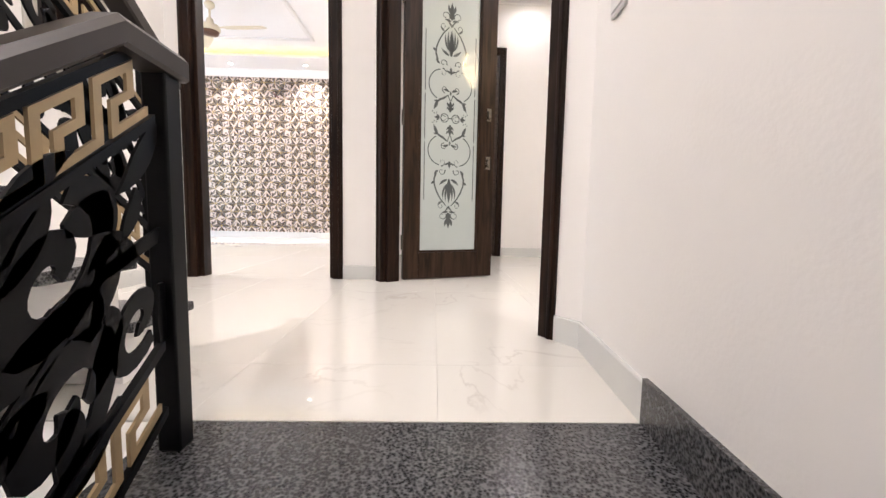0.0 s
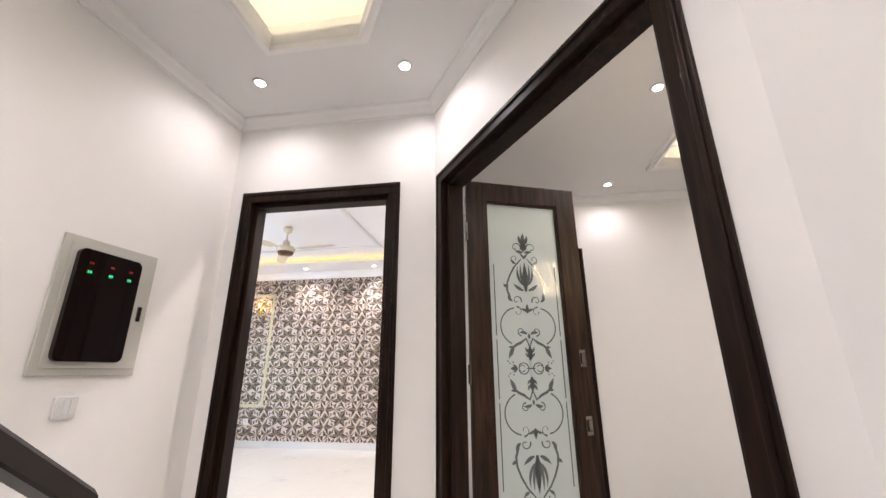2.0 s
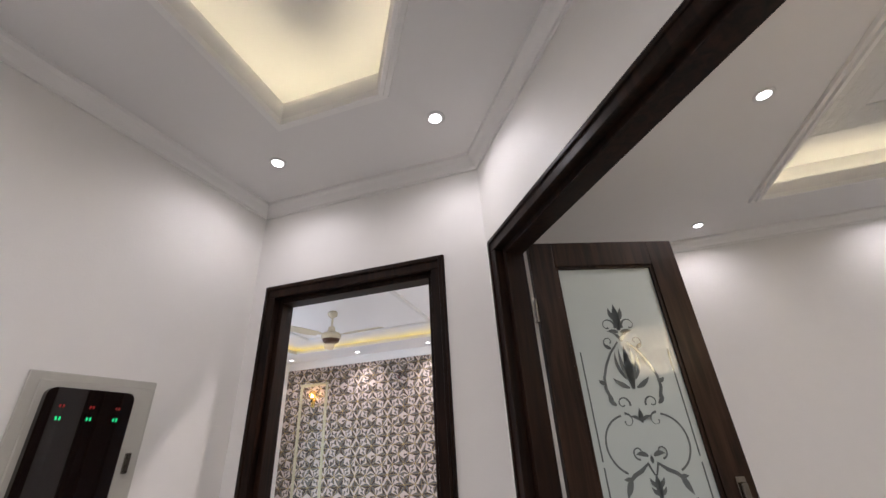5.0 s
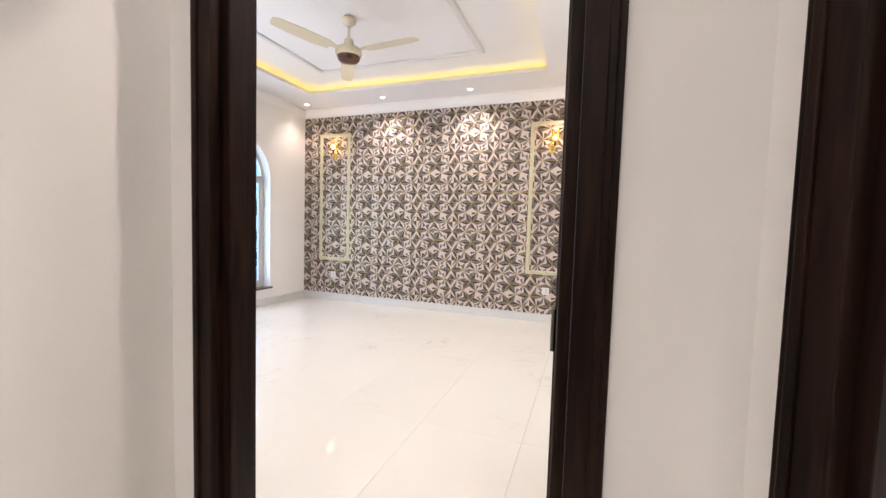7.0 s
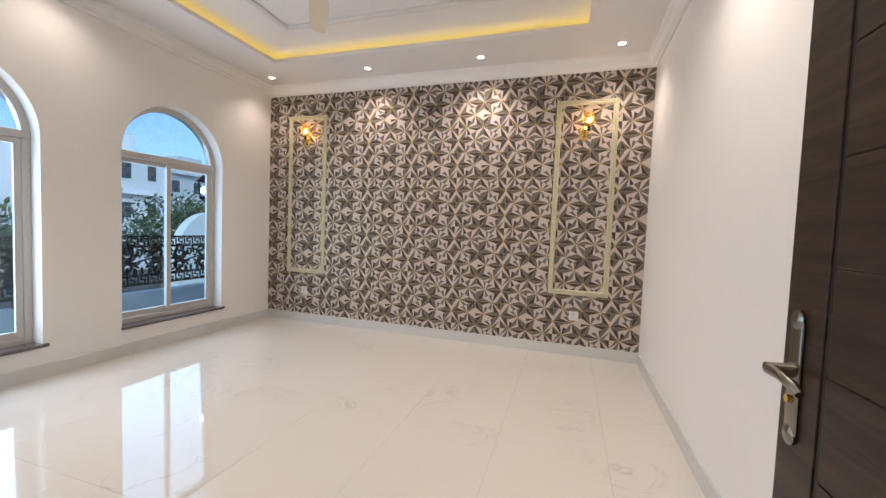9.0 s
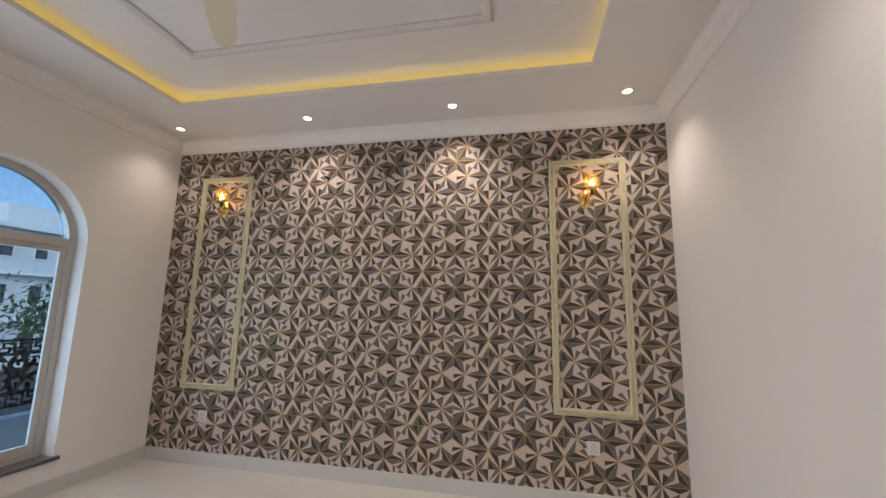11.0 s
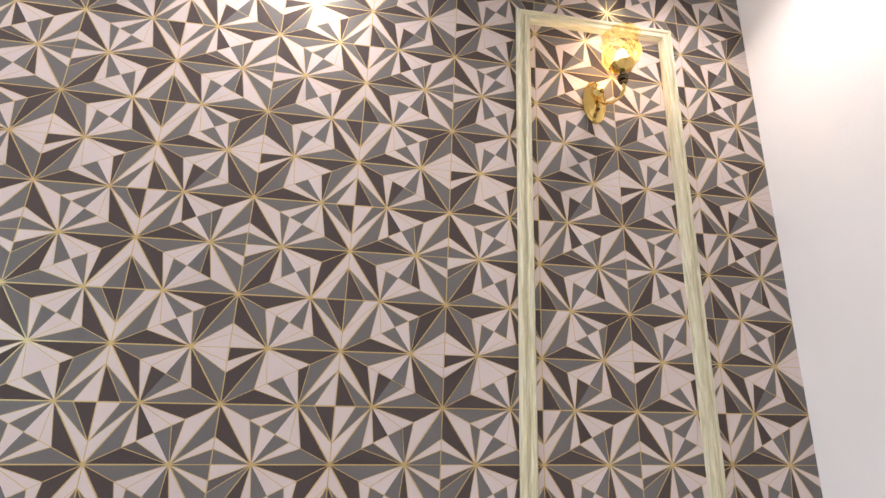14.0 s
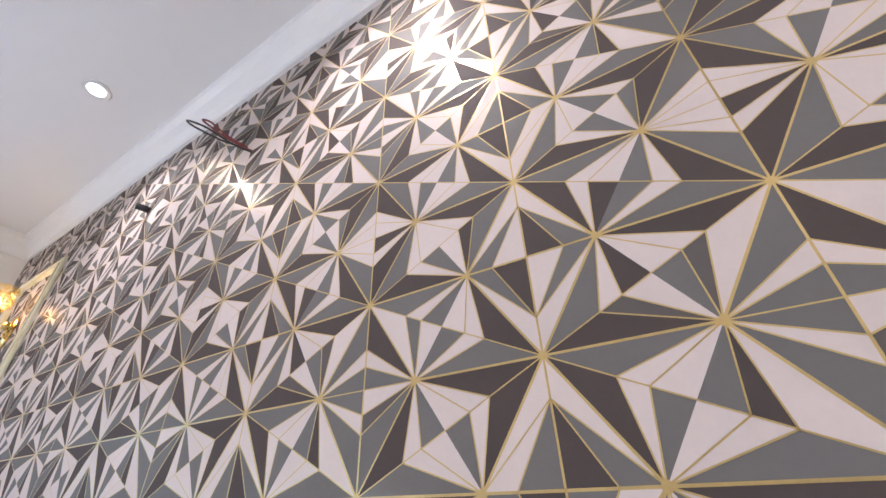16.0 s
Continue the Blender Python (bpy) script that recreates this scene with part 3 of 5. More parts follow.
tiled(-2.05, 1.0, HX1, DOORY, 0.6, 1.2, 0.045, 2.55)
tiled(BX0, DOORY, BX1, BY1, 0.6, 1.2, -2.77, 4.30)
tiled(HX1, 0.2, LX1, LY1, 0.6, 1.2, 0.645, 2.55)
tiled(-0.433, DOORY, HX1, LY1, 0.6, 1.2, 0.045, 2.55)

# ---------- stairs ----------
def stair(name, label, x0, x1, y, z, run, rise, count, way, last):
    """A flight of granite treads with white risers; way is the sense along y in which it climbs."""
    st = thing(name, label, "stairs", (0, 0, 0), kind="structure")
    for i in range(count):
        ya, zt = y + way * run * i, z + rise * i
        yb = ya + way * run
        g = Geo()
        lo, hi = min(ya - way * 0.03, yb), max(ya - way * 0.03, yb)
        g.box(x0, lo, zt - 0.03, x1, hi, zt, c=0.004)
        part("tread", g, GRANITE, st)
        g = Geo()
        lo, hi = min(ya, yb), max(ya, yb)
        g.box(x0 + 0.003, lo, zt - rise - 0.002, x1 - (0.035 if way < 0 else 0.003), hi, zt - 0.03)
        part("riser", g, last, st)
    return st


# the flight that the walker climbs, ending level with the tiles
stair("staircase_lower", "black granite stair flight rising to the hall", -0.53, 0.55, 0.70 - 0.28 * 9, -0.172 * 9, 0.28, 0.172, 9, 1, PAINT)
g = Geo()
g.box(-0.58, 0.67, -0.032, HX1 - 0.002, 0.9985, 0.0, c=0.003)
tagged(part("stair_landing", g, GRANITE), "polished speckled black granite slab at the stair head", "stair tread", kind="structure")
g = Geo()
g.box(-0.53, 0.70, -0.3, HX1 - 0.002, 0.99, -0.0325)
g.box(-2.05, 0.70, -0.3, -0.54, 0.998, -0.004)
g.box(-2.05, -2.6, -2.2, HX1, 0.70, -2.05)
tagged(part("stair_base", g, PAINT), "white plastered stair base", "stair", kind="structure")
# the flight that turns back and climbs on
stair("staircase_upper", "granite stair flight climbing on with white risers", -2.04, -0.80, 1.44, 0.175, 0.25, 0.178, 11, -1, PAINT)


# ---------- railings ----------
def greek(geo, to3, lift, u0, u1, v0, v1, period, w, slot=0):
    """A running Greek key between two heights."""
    n = max(1, round((u1 - u0) / period))
    p = (u1 - u0) / n
    h = v1 - v0
    for i in range(n):
        b = u0 + i * p
        pts = [(0, 0), (0.68, 0), (0.68, 0.5), (0.32, 0.5), (0.32, 1), (1, 1), (1, 0)]
        pts = [(b + a * p, v0 + w / 2 + c * (h - w)) for a, c in pts]
        for (ax, ay), (bx, by) in zip(pts, pts[1:]):
            if abs(ax - bx) < 1e-6:
                ribbon(geo, [(ax, min(ay, by) + w / 2), (ax, max(ay, by) - w / 2)], [w, w], to3, lift, slot)
            else:
                start = w / 2 if ay == pts[0][1] and i and ax == pts[0][0] else -w / 2
                lo, hi = min(ax, bx) + start, max(ax, bx) + w / 2
                ribbon(geo, [(lo, ay), (hi, ay)], [w, w], to3, lift, slot)
        if i < n - 1:
            ribbon(geo, [(b + p - w / 2, v0 + w / 2), (b + p + w / 2, v0 + w / 2)], [w, w], to3, lift, slot)


def leaf_blade(geo, x, y, ang, length, width, to3, lift, curl=0.0, slot=0):
    n = 9
    pts, a = [(x, y)], radians(ang)
    for i in range(n):
        pts.append((pts[-1][0] + math.cos(a) * length / n, pts[-1][1] + math.sin(a) * length / n))
        a += radians(curl) / n
    ribbon(geo, pts, [max(0.002, width * math.sin(math.pi * (0.12 + 0.88 * i / n))) for i in range(n + 1)], to3, lift, slot)


def scrollwork(to3, lift, u0, u1, v0, v1, rail=None, joined=None):
    """Leafy cut-metal scrolls that fill a field: one part each under a railing, or joined in one mesh where it stays far off."""
    h = v1 - v0
    cell = h * 0.95
    n = max(1, round((u1 - u0) / cell))
    cell = (u1 - u0) / n

    def bent(pts, widths):
        g = joined or Geo()
        ribbon(g, pts, widths, to3, lift)
        if rail:
            part("scroll", g, BLACK, rail)

    def blade(*args):
        g = joined or Geo()
        leaf_blade(g, *args[:5], to3, lift, args[5])
        if rail:
            part("metal_leaf", g, BLACK, rail)

    for i in range(n):
        b = u0 + (i + 0.5) * cell
        for side in (1, -1):
            cy = v0 + h * (0.5 + 0.235 * side)
            turn = 1 if (i + (side > 0)) % 2 else -1
            s = spiral(b, cy, h * 0.245, h * 0.035, 90 * side + 20, 90 * side + 20 + turn * 470)
            bent(s, taper(len(s), h * 0.085, h * 0.06, h * 0.13))
            s = spiral(b + turn * cell * 0.36, cy + side * h * 0.02, h * 0.15, h * 0.03, 180 - 60 * turn, 180 - 60 * turn - turn * 400)
            bent(s, taper(len(s), h * 0.06, h * 0.045, h * 0.08))
            for k, (da, ln) in enumerate(((20, 0.36), (95, 0.29), (165, 0.34), (235, 0.30), (305, 0.32))):
                a = da + 25 * turn
                r = h * (0.12 if k % 2 else 0.2)
                blade(b + r * math.cos(radians(a)), cy + r * math.sin(radians(a)), a + 55 * turn, h * ln, h * 0.14, 95 * turn)
            for k in range(3):
                blade(b - turn * cell * 0.3, cy - side * h * 0.1, 30 + 120 * k, h * 0.18, h * 0.085, -70 * turn)
        bent([(b - cell * 0.5, v0 + h * 0.5), (b - cell * 0.2, v0 + h * 0.58), (b + cell * 0.2, v0 + h * 0.42), (b + cell * 0.5, v0 + h * 0.5)], [h * 0.06] * 4)
        for dx in (-0.5, 0.0):
            for side in (1, -1):
                blade(b + dx * cell, v0 + h * (0.5 + 0.48 * side), -90 * side + 25, h * 0.28, h * 0.12, 60 * side)


def rail_panel(rail, to3, u0, u1, v0, v1, keyh, bar=0.018):
    """Bars, two gold key bands and the scroll field between them, as parts of a railing."""
    lift = Vector((0.006, 0, 0))
    wide = Vector((0.014, 0, 0))
    for v in (v0, v0 + keyh + bar, v1 - keyh - bar, v1):
        g = Geo()
        ribbon(g, [(u0, v), (u1, v)], [bar, bar], to3, wide)
        part("bar", g, BLACK, rail)
    for v in (v0 + bar / 2, v1 - keyh - bar / 2):
        g = Geo()
        greek(g, to3, lift, u0 + 0.02, u1 - 0.02, v + 0.004, v + keyh - 0.004, keyh * 0.88, keyh * 0.135)
        part("greek_key", g, GOLDPAINT, rail, "gold painted Greek key band")
    scrollwork(to3, lift, u0, u1, v0 + keyh + bar, v1 - keyh - bar, rail)


def post(rail, x, y, z0, z1, w=0.05, name="newel_post"):
    g = Geo()
    g.box(x - w / 2, y - w / 2, z0, x + w / 2, y + w / 2, z1, c=0.004)
    part(name, g, BLACK, rail)


def handrail(rail, pts, w=0.066, h=0.05):
    """A broad flat-topped rail with softened edges along points in one upright plane."""
    prof = [(-w / 2, 0.006), (-w / 2 + 0.006, 0), (w / 2 - 0.006, 0), (w / 2, 0.006), (w / 2, h - 0.012), (w / 2 - 0.012, h), (-w / 2 + 0.012, h), (-w / 2, h - 0.012)]
    g = Geo()
    k = len(prof)
    for x, y, z in pts:
        g.v += [(x + o, y, z - h + q) for o, q in prof]
    for i in range(len(pts) - 1):
        for e in range(k):
            f = (e + 1) % k
            g.f.append((i * k + e, i * k + f, (i + 1) * k + f, (i + 1) * k + e))
            g.m.append(0)
    g.f += [tuple(range(k)), tuple(range((len(pts) - 1) * k, len(pts) * k))]
    g.m += [0, 0]
    part("handrail", g, RAILTOP, rail, "dark bronze flat handrail")


RA = thing("stair_railing", "black cut-metal stair railing with gold Greek key bands", "railing", (-0.47, 0.86, 0), "stair railings")
RA.matrix_world = Matrix.Identity(4)
post(RA, -0.502, 0.90, 0.0, 0.755, 0.046)
post(RA, -0.498, -1.35, -1.376, -0.76)
handrail(RA, [(-0.498, 0.93, 0.792), (-0.498, 0.77, 0.80), (-0.498, -1.4, 0.80 - 0.69 * 2.17)])
rail_panel(RA, lambda u, v: (-0.498, 0.865 - u, 0.80 - 0.69 * u + v), 0.0, 2.15, -0.705, -0.010, 0.115)

RB = thing("stair_railing", "black cut-metal stair railing with gold Greek key bands", "railing", (-0.87, 1.42, 0.17), "stair railings")
RB.matrix_world = Matrix.Identity(4)
SB = 0.735
post(RB, -0.87, 1.393, 0.175, 0.925, 0.045)
post(RB, -0.87, -1.1, 2.0, 2.72, 0.045)
handrail(RB, [(-0.87, 1.505, 0.9515), (-0.87, -1.15, 0.928 + SB * 2.687)], 0.066, 0.058)
rail_panel(RB, lambda u, v: (-0.87, 1.37 - u, 0.977 + SB * u + v), 0.0, 2.45, -0.68, -0.06, 0.115)

# ---------- doors ----------
def door_frame(name, a, b, z1, depth, label, face=0.075, jut=0.014):
    """A stained frame round an opening whose outer edges run from a to b; the wall lies to the left of that way."""
    a, b = Vector(a), Vector(b)
    d = (b - a).normalized()
    n = Vector((-d.y, d.x))
    fr = thing(name, label, "door frame", kind="structure")

    def bar(nm, s0, s1, o0, o1, za, zb):
        p, q = a + d * s0, a + d * s1
        g = Geo()
        g.prism([(*(p + n * o0), za), (*(q + n * o0), za), (*(q + n * o1), za), (*(p + n * o1), za)], (0, 0, zb - za))
        bm = bmesh.new()
        me = g.mesh("bar", [WOOD])
        bm.from_mesh(me)
        bmesh.ops.remove_doubles(bm, verts=bm.verts[:], dist=1e-5)
        bmesh.ops.bevel(bm, geom=bm.edges[:], offset=0.004, segments=2, affect="EDGES", profile=0.5)
        h = Geo()
        h.add(bm)
        part(nm, h, WOOD, fr)

    w = (b - a).length
    for s0, s1, nm in ((0, face, "jamb"), (w - face, w, "jamb")):
        bar(nm, s0, s1, -jut, depth * 0.62, 0.0, z1 - face)
        inner = (s1 - 0.03, s1 + 0.028) if s0 == 0 else (s0 - 0.028, s0 + 0.03)
        bar("door_stop", *inner, depth * 0.25, depth + jut, 0.0, z1 - face)
        bar("architrave_bead", *((0.012, 0.03) if s0 == 0 else (w - 0.03, w - 0.012)), -jut - 0.007, -jut + 0.004, 0.0, z1 - 0.012)
        bar("rear_casing", s0, s1, depth * 0.62, depth + jut, 0.0, z1 - face)
    bar("head", 0, w, -jut, depth + jut, z1 - face, z1)
    bar("architrave_bead", 0.03, w - 0.03, -jut - 0.007, -jut + 0.004, z1 - 0.03, z1 - 0.012)
    bar("door_stop", face, w - face, depth * 0.25, depth + jut, z1 - face - 0.028, z1 - face + 0.01)
    return fr


door_frame("door_frame_1", (D1X0, DOORY), (D1X1, DOORY), D1Z, T, "dark walnut door frame to the bedroom")
door_frame("door_frame_2", D2A, D2B, D1Z, T, "wide dark walnut door frame in the slanted wall")
door_frame("door_frame_3", (-0.10, LY1 - 0.02), (0.826, LY1 - 0.02), 2.37, 0.05, "dark walnut door frame on the lounge wall")
g = Geo()
g.box(-0.03, LY1 - 0.012, 0.005, 0.757, LY1 + 0.0, 2.29, c=0.003)
tagged(part("door_3", g, LEAFWOOD), "closed dark walnut door in the lounge", "door", kind="structure")

# bedroom door, standing open against the side wall
HINGE, TIP = Vector((-0.745, 3.115)), Vector((-0.770, 4.17))
leafway = (TIP - HINGE).normalized()
ang = math.degrees(math.atan2(leafway.y, leafway.x))
BD = tagged(new("door_1"), "open dark walnut flush door with horizontal grooves", "door", kind="structure")
LW, LH, LT = (TIP - HINGE).length, 2.26, 0.042
g = Geo()
g.box(0, -LT, 0.006, LW, -0.004, LH, c=0.003)
part("core", g, LEAFWOOD, BD)
GX = [0.178, 0.288]            # the two upright inlay strips, from the hinge side
rows_z = [0.006, 0.175, 0.375, 0.574, 0.774, 0.974, 1.173, 1.373, 1.573, 1.772, 1.972, 2.171, LH]


def plank(x0, x1, za, zb):
    g = Geo()
    gap = 0.0022
    g.box(x0 + gap, -0.006, za + gap, x1 - gap, 0.0, zb - gap, c=0.0015)
    part("plank", g, LEAFWOOD, BD)


for za, zb in zip(rows_z, rows_z[1:]):
    plank(GX[1] + 0.021, LW - 0.143, za, zb)
    plank(GX[0] + 0.021, GX[1] - 0.021, za, zb)
for x0, x1 in ((0.0, GX[0] - 0.021), (LW - 0.130, LW)):
    plank(x0, x1, 0.006, LH)
for x in GX:
    g = Geo()
    g.box(x - 0.0205, -0.0065, 0.006, x + 0.0205, -0.003, LH)
    part("inlay_strip", g, GROOVE, BD)
g = Geo()
hz, hx = 0.955, LW - 0.055
g.box(hx - 0.021, 0.0, hz - 0.135, hx + 0.021, 0.008, hz + 0.105, c=0.004)
g.lathe([(0.0, 0.0), (0.0205, 0.001), (0.021, 0.007), (0.015, 0.011), (0.0, 0.012)], m=Matrix.Translation((hx, 0.0, hz + 0.105)) @ Matrix.Rotation(radians(-90), 4, "X"), sides=20)
g.lathe([(0.0, 0.0), (0.0205, 0.001), (0.021, 0.007), (0.015, 0.011), (0.0, 0.012)], m=Matrix.Translation((hx, 0.0, hz - 0.135)) @ Matrix.Rotation(radians(-90), 4, "X"), sides=20)
strip = Geo()
strip.box(LW - 0.142, -0.0065, 0.006, LW - 0.131, -0.003, LH)
part("inlay_strip", strip, GROOVE, BD)
plate = part("handle_plate", g, NICKEL, BD, "antique nickel backplate", True)
g = Geo()
g.lathe([(0.0, 0.0), (0.016, 0.0), (0.013, 0.02), (0.011, 0.05), (0.0, 0.052)], m=Matrix.Translation((hx, 0.006, hz)) @ Matrix.Rotation(radians(-90), 4, "X"), sides=16)
g.tube([(hx, 0.05, hz), (hx - 0.02, 0.056, hz + 0.002), (hx - 0.06, 0.057, hz + 0.004), (hx - 0.10, 0.055, hz - 0.002), (hx - 0.118, 0.052, hz - 0.012)],
       [0.009, 0.011, 0.0095, 0.010, 0.008], 12)
part("lever", g, NICKEL, plate, "curved nickel lever", True)
g = Geo()
g.tube([(hx, 0.006, hz - 0.06), (hx, 0.016, hz - 0.06)], 0.0085, 14)
part("lock_cylinder", g, BRASS, plate, "brass key cylinder")
BD.matrix_world = pose(HINGE.x, HINGE.y, 0, 0, 0, ang)
for z in (0.95, 0.25, 2.0):
    g = Geo()
    g.box(-0.003, -0.04, z - 0.05, 0.0, -0.004, z + 0.05, c=0.001)
    for k in range(5):
        g.tube([(-0.0045, -0.012 - 0.018 * (k % 2), z - 0.04 + k * 0.02), (-0.002, -0.012 - 0.018 * (k % 2), z - 0.04 + k * 0.02)], 0.004, 8)
    g.tube([(-0.006, 0.002, z - 0.05), (-0.006, 0.002, z + 0.05)], 0.006, 10)
    part("hinge", g, NICKEL, BD, "worn nickel butt hinge")


# glazed door in the slanted frame, standing open into the lounge
def etched(geo):
    """Polished scroll ornament on the pane, alike above and below its middle and on both sides of its axis."""
    to3 = lambda u, v: (u, 0.0006, v)
    lift = (0, 0.0008, 0)

    def both(pts, ws):
        for side in (1, -1):
            for f in (1, -1):
                ribbon(geo, [(side * x, f * y) for x, y in pts], ws, to3, lift)

    def scroll(cx, cy, r0, r1, a0, a1, w0, w1, wm=None):
        pts = spiral(cx, cy, r0, r1, a0, a1)
        both(pts, taper(len(pts), w0, w1, wm))

    def leafs(x, y, a, ln, wd, curl):
        for side in (1, -1):
            for f in (1, -1):
                ang = a if side > 0 else 180 - a
                leaf_blade(geo, side * x, f * y, ang * f, ln, wd, to3, lift, curl * side * f)

    # the knot in the middle: two loops, arrow ends and small drops
    scroll(0.050, 0.0, 0.036, 0.014, 180, -150, 0.007, 0.005, 0.006)
    both([(0.0, 0.0), (0.028, 0.0)], [0.007, 0.004])
    leafs(0.082, 0.0, 0, 0.042, 0.024, 0)
    leafs(0.086, 0.006, 40, 0.030, 0.010, -20)
    for x, y in ((0.105, 0.030), (0.124, 0.024), (0.136, 0.036)):
        leafs(x, y, 60, 0.010, 0.008, 0)
    # a five-leaved bud on each side of the knot
    leafs(0.0, 0.045, 90, 0.085, 0.026, 0)
    leafs(0.002, 0.060, 25, 0.038, 0.014, 45)
    leafs(0.002, 0.085, 30, 0.042, 0.016, 45)
    # stems that part into the great open rings
    both([(0.004, 0.125), (0.020, 0.165), (0.052, 0.142), (0.084, 0.128), (0.108, 0.108)], [0.006, 0.012, 0.015, 0.015, 0.012])
    leafs(0.100, 0.122, -70, 0.075, 0.024, 10)
    leafs(0.100, 0.120, -20, 0.030, 0.014, 30)
    scroll(0.062, 0.238, 0.112, 0.104, -66, 78, 0.008, 0.008, 0.007)
    scroll(0.062, 0.318, 0.030, 0.008, 80, 370, 0.010, 0.006, 0.004)
    scroll(0.046, 0.205, 0.026, 0.008, -90, 210, 0.008, 0.006, 0.006)
    leafs(0.012, 0.190, 35, 0.050, 0.018, -60)
    leafs(0.0, 0.165, 90, 0.030, 0.014, 0)
    # low crest between the rings and the shield
    leafs(0.0, 0.310, 90, 0.055, 0.020, 0)
    leafs(0.004, 0.318, 45, 0.045, 0.014, -50)
    scroll(0.062, 0.385, 0.030, 0.007, 200, -130, 0.009, 0.006, 0.006)
    leafs(0.090, 0.380, 30, 0.046, 0.018, 50)
    # the shield and the tulip in it
    both([(0.104, 0.400), (0.120, 0.445), (0.116, 0.490), (0.096, 0.540), (0.066, 0.590), (0.020, 0.640)], [0.014, 0.013, 0.011, 0.011, 0.010, 0.007])
    leafs(0.116, 0.465, 15, 0.032, 0.018, 40)
    leafs(0.0, 0.440, 90, 0.180, 0.034, 0)
    leafs(0.010, 0.470, 72, 0.140, 0.016, 26)
    leafs(0.020, 0.480, 55, 0.120, 0.015, 50)
    leafs(0.016, 0.445, 20, 0.075, 0.020, 30)
    leafs(0.0, 0.640, 70, 0.050, 0.014, -40)
    scroll(0.062, 0.640, 0.028, 0.007, -100, 230, 0.009, 0.006, 0.005)
    leafs(0.056, 0.610, 20, 0.040, 0.016, 40)
    # crown of three tips over a pair of curls
    leafs(0.0, 0.690, 90, 0.120, 0.034, 0)
    scroll(0.050, 0.712, 0.036, 0.009, 200, -110, 0.013, 0.008, 0.006)
    leafs(0.010, 0.735, 60, 0.062, 0.020, 30)
    leafs(0.006, 0.682, 15, 0.050, 0.018, -20)
    for v0, v1 in ((0.18, 0.60), (-0.16, 0.10)):
        both([(0.198, v0), (0.198, v1)], [0.006, 0.006])


GD = tagged(new("door_2"), "open dark walnut door with a frosted etched glass pane", "door", kind="structure")
H2, TIP2 = Vector((-0.188, 2.932)), Vector((0.489, 3.195))
way2 = (TIP2 - H2).normalized()
W2, HH2 = (TIP2 - H2).length, 2.318
FL, FR, FT, FB = 0.115, 0.130, 0.125, 0.205
for nm, x0, x1, za, zb in (("stile", 0, FL, 0.008, HH2), ("stile", W2 - FR, W2, 0.008, HH2), ("top_rail", FL, W2 - FR, HH2 - FT, HH2), ("bottom_rail", FL, W2 - FR, 0.008, FB)):
    g = Geo()
    g.box(x0, 0.0, za, x1, 0.042, zb, c=0.003)
    part(nm, g, DOORWOOD, GD)
for nm, x0, x1, za, zb in (("glazing_bead", FL, FL + 0.014, FB, HH2 - FT), ("glazing_bead", W2 - FR - 0.014, W2 - FR, FB, HH2 - FT),
                           ("glazing_bead", FL, W2 - FR, HH2 - FT - 0.014, HH2 - FT), ("glazing_bead", FL, W2 - FR, FB, FB + 0.014)):
    g = Geo()
    g.box(x0, 0.006, za, x1, 0.036, zb, c=0.003)
    part(nm, g, DOORWOOD, GD)
g = Geo()
g.box(FL + 0.003, 0.017, FB + 0.003, W2 - FR - 0.003, 0.025, HH2 - FT - 0.003)
pane = part("pane", g, FROST, GD, "frosted glass pane")
g = Geo()
etched(g)
mid = (FL + W2 - FR) / 2
for i, (x, y, z) in enumerate(g.v):
    g.v[i] = (x + mid, 0.0165 - y, 1.19 + z)
part("etching", g, ETCH, pane, "polished scroll ornament etched into the glass")
for z in (1.245, 0.885):
    g = Geo()
    g.box(W2 - 0.075, -0.006, z - 0.05, W2 - 0.035, 0.0, z + 0.05, c=0.003)
    g.box(W2 - 0.068, -0.02, z - 0.03, W2 - 0.042, -0.006, z + 0.03, c=0.005)
    part("lock_plate", g, NICKEL, GD, "small nickel lock plate")
for z in (0.28, 1.16, 1.98):
    g = Geo()
    g.tube([(-0.008, -0.002, z - 0.055), (-0.008, -0.002, z + 0.055)], 0.007, 10)
    g.box(-0.012, 0.0, z - 0.05, 0.0, 0.03, z + 0.05)
    part("hinge", g, NICKEL, GD, "worn nickel butt hinge")
GD.matrix_world = pose(H2.x, H2.y, 0, 0, 0, math.degrees(math.atan2(way2.y, way2.x)))

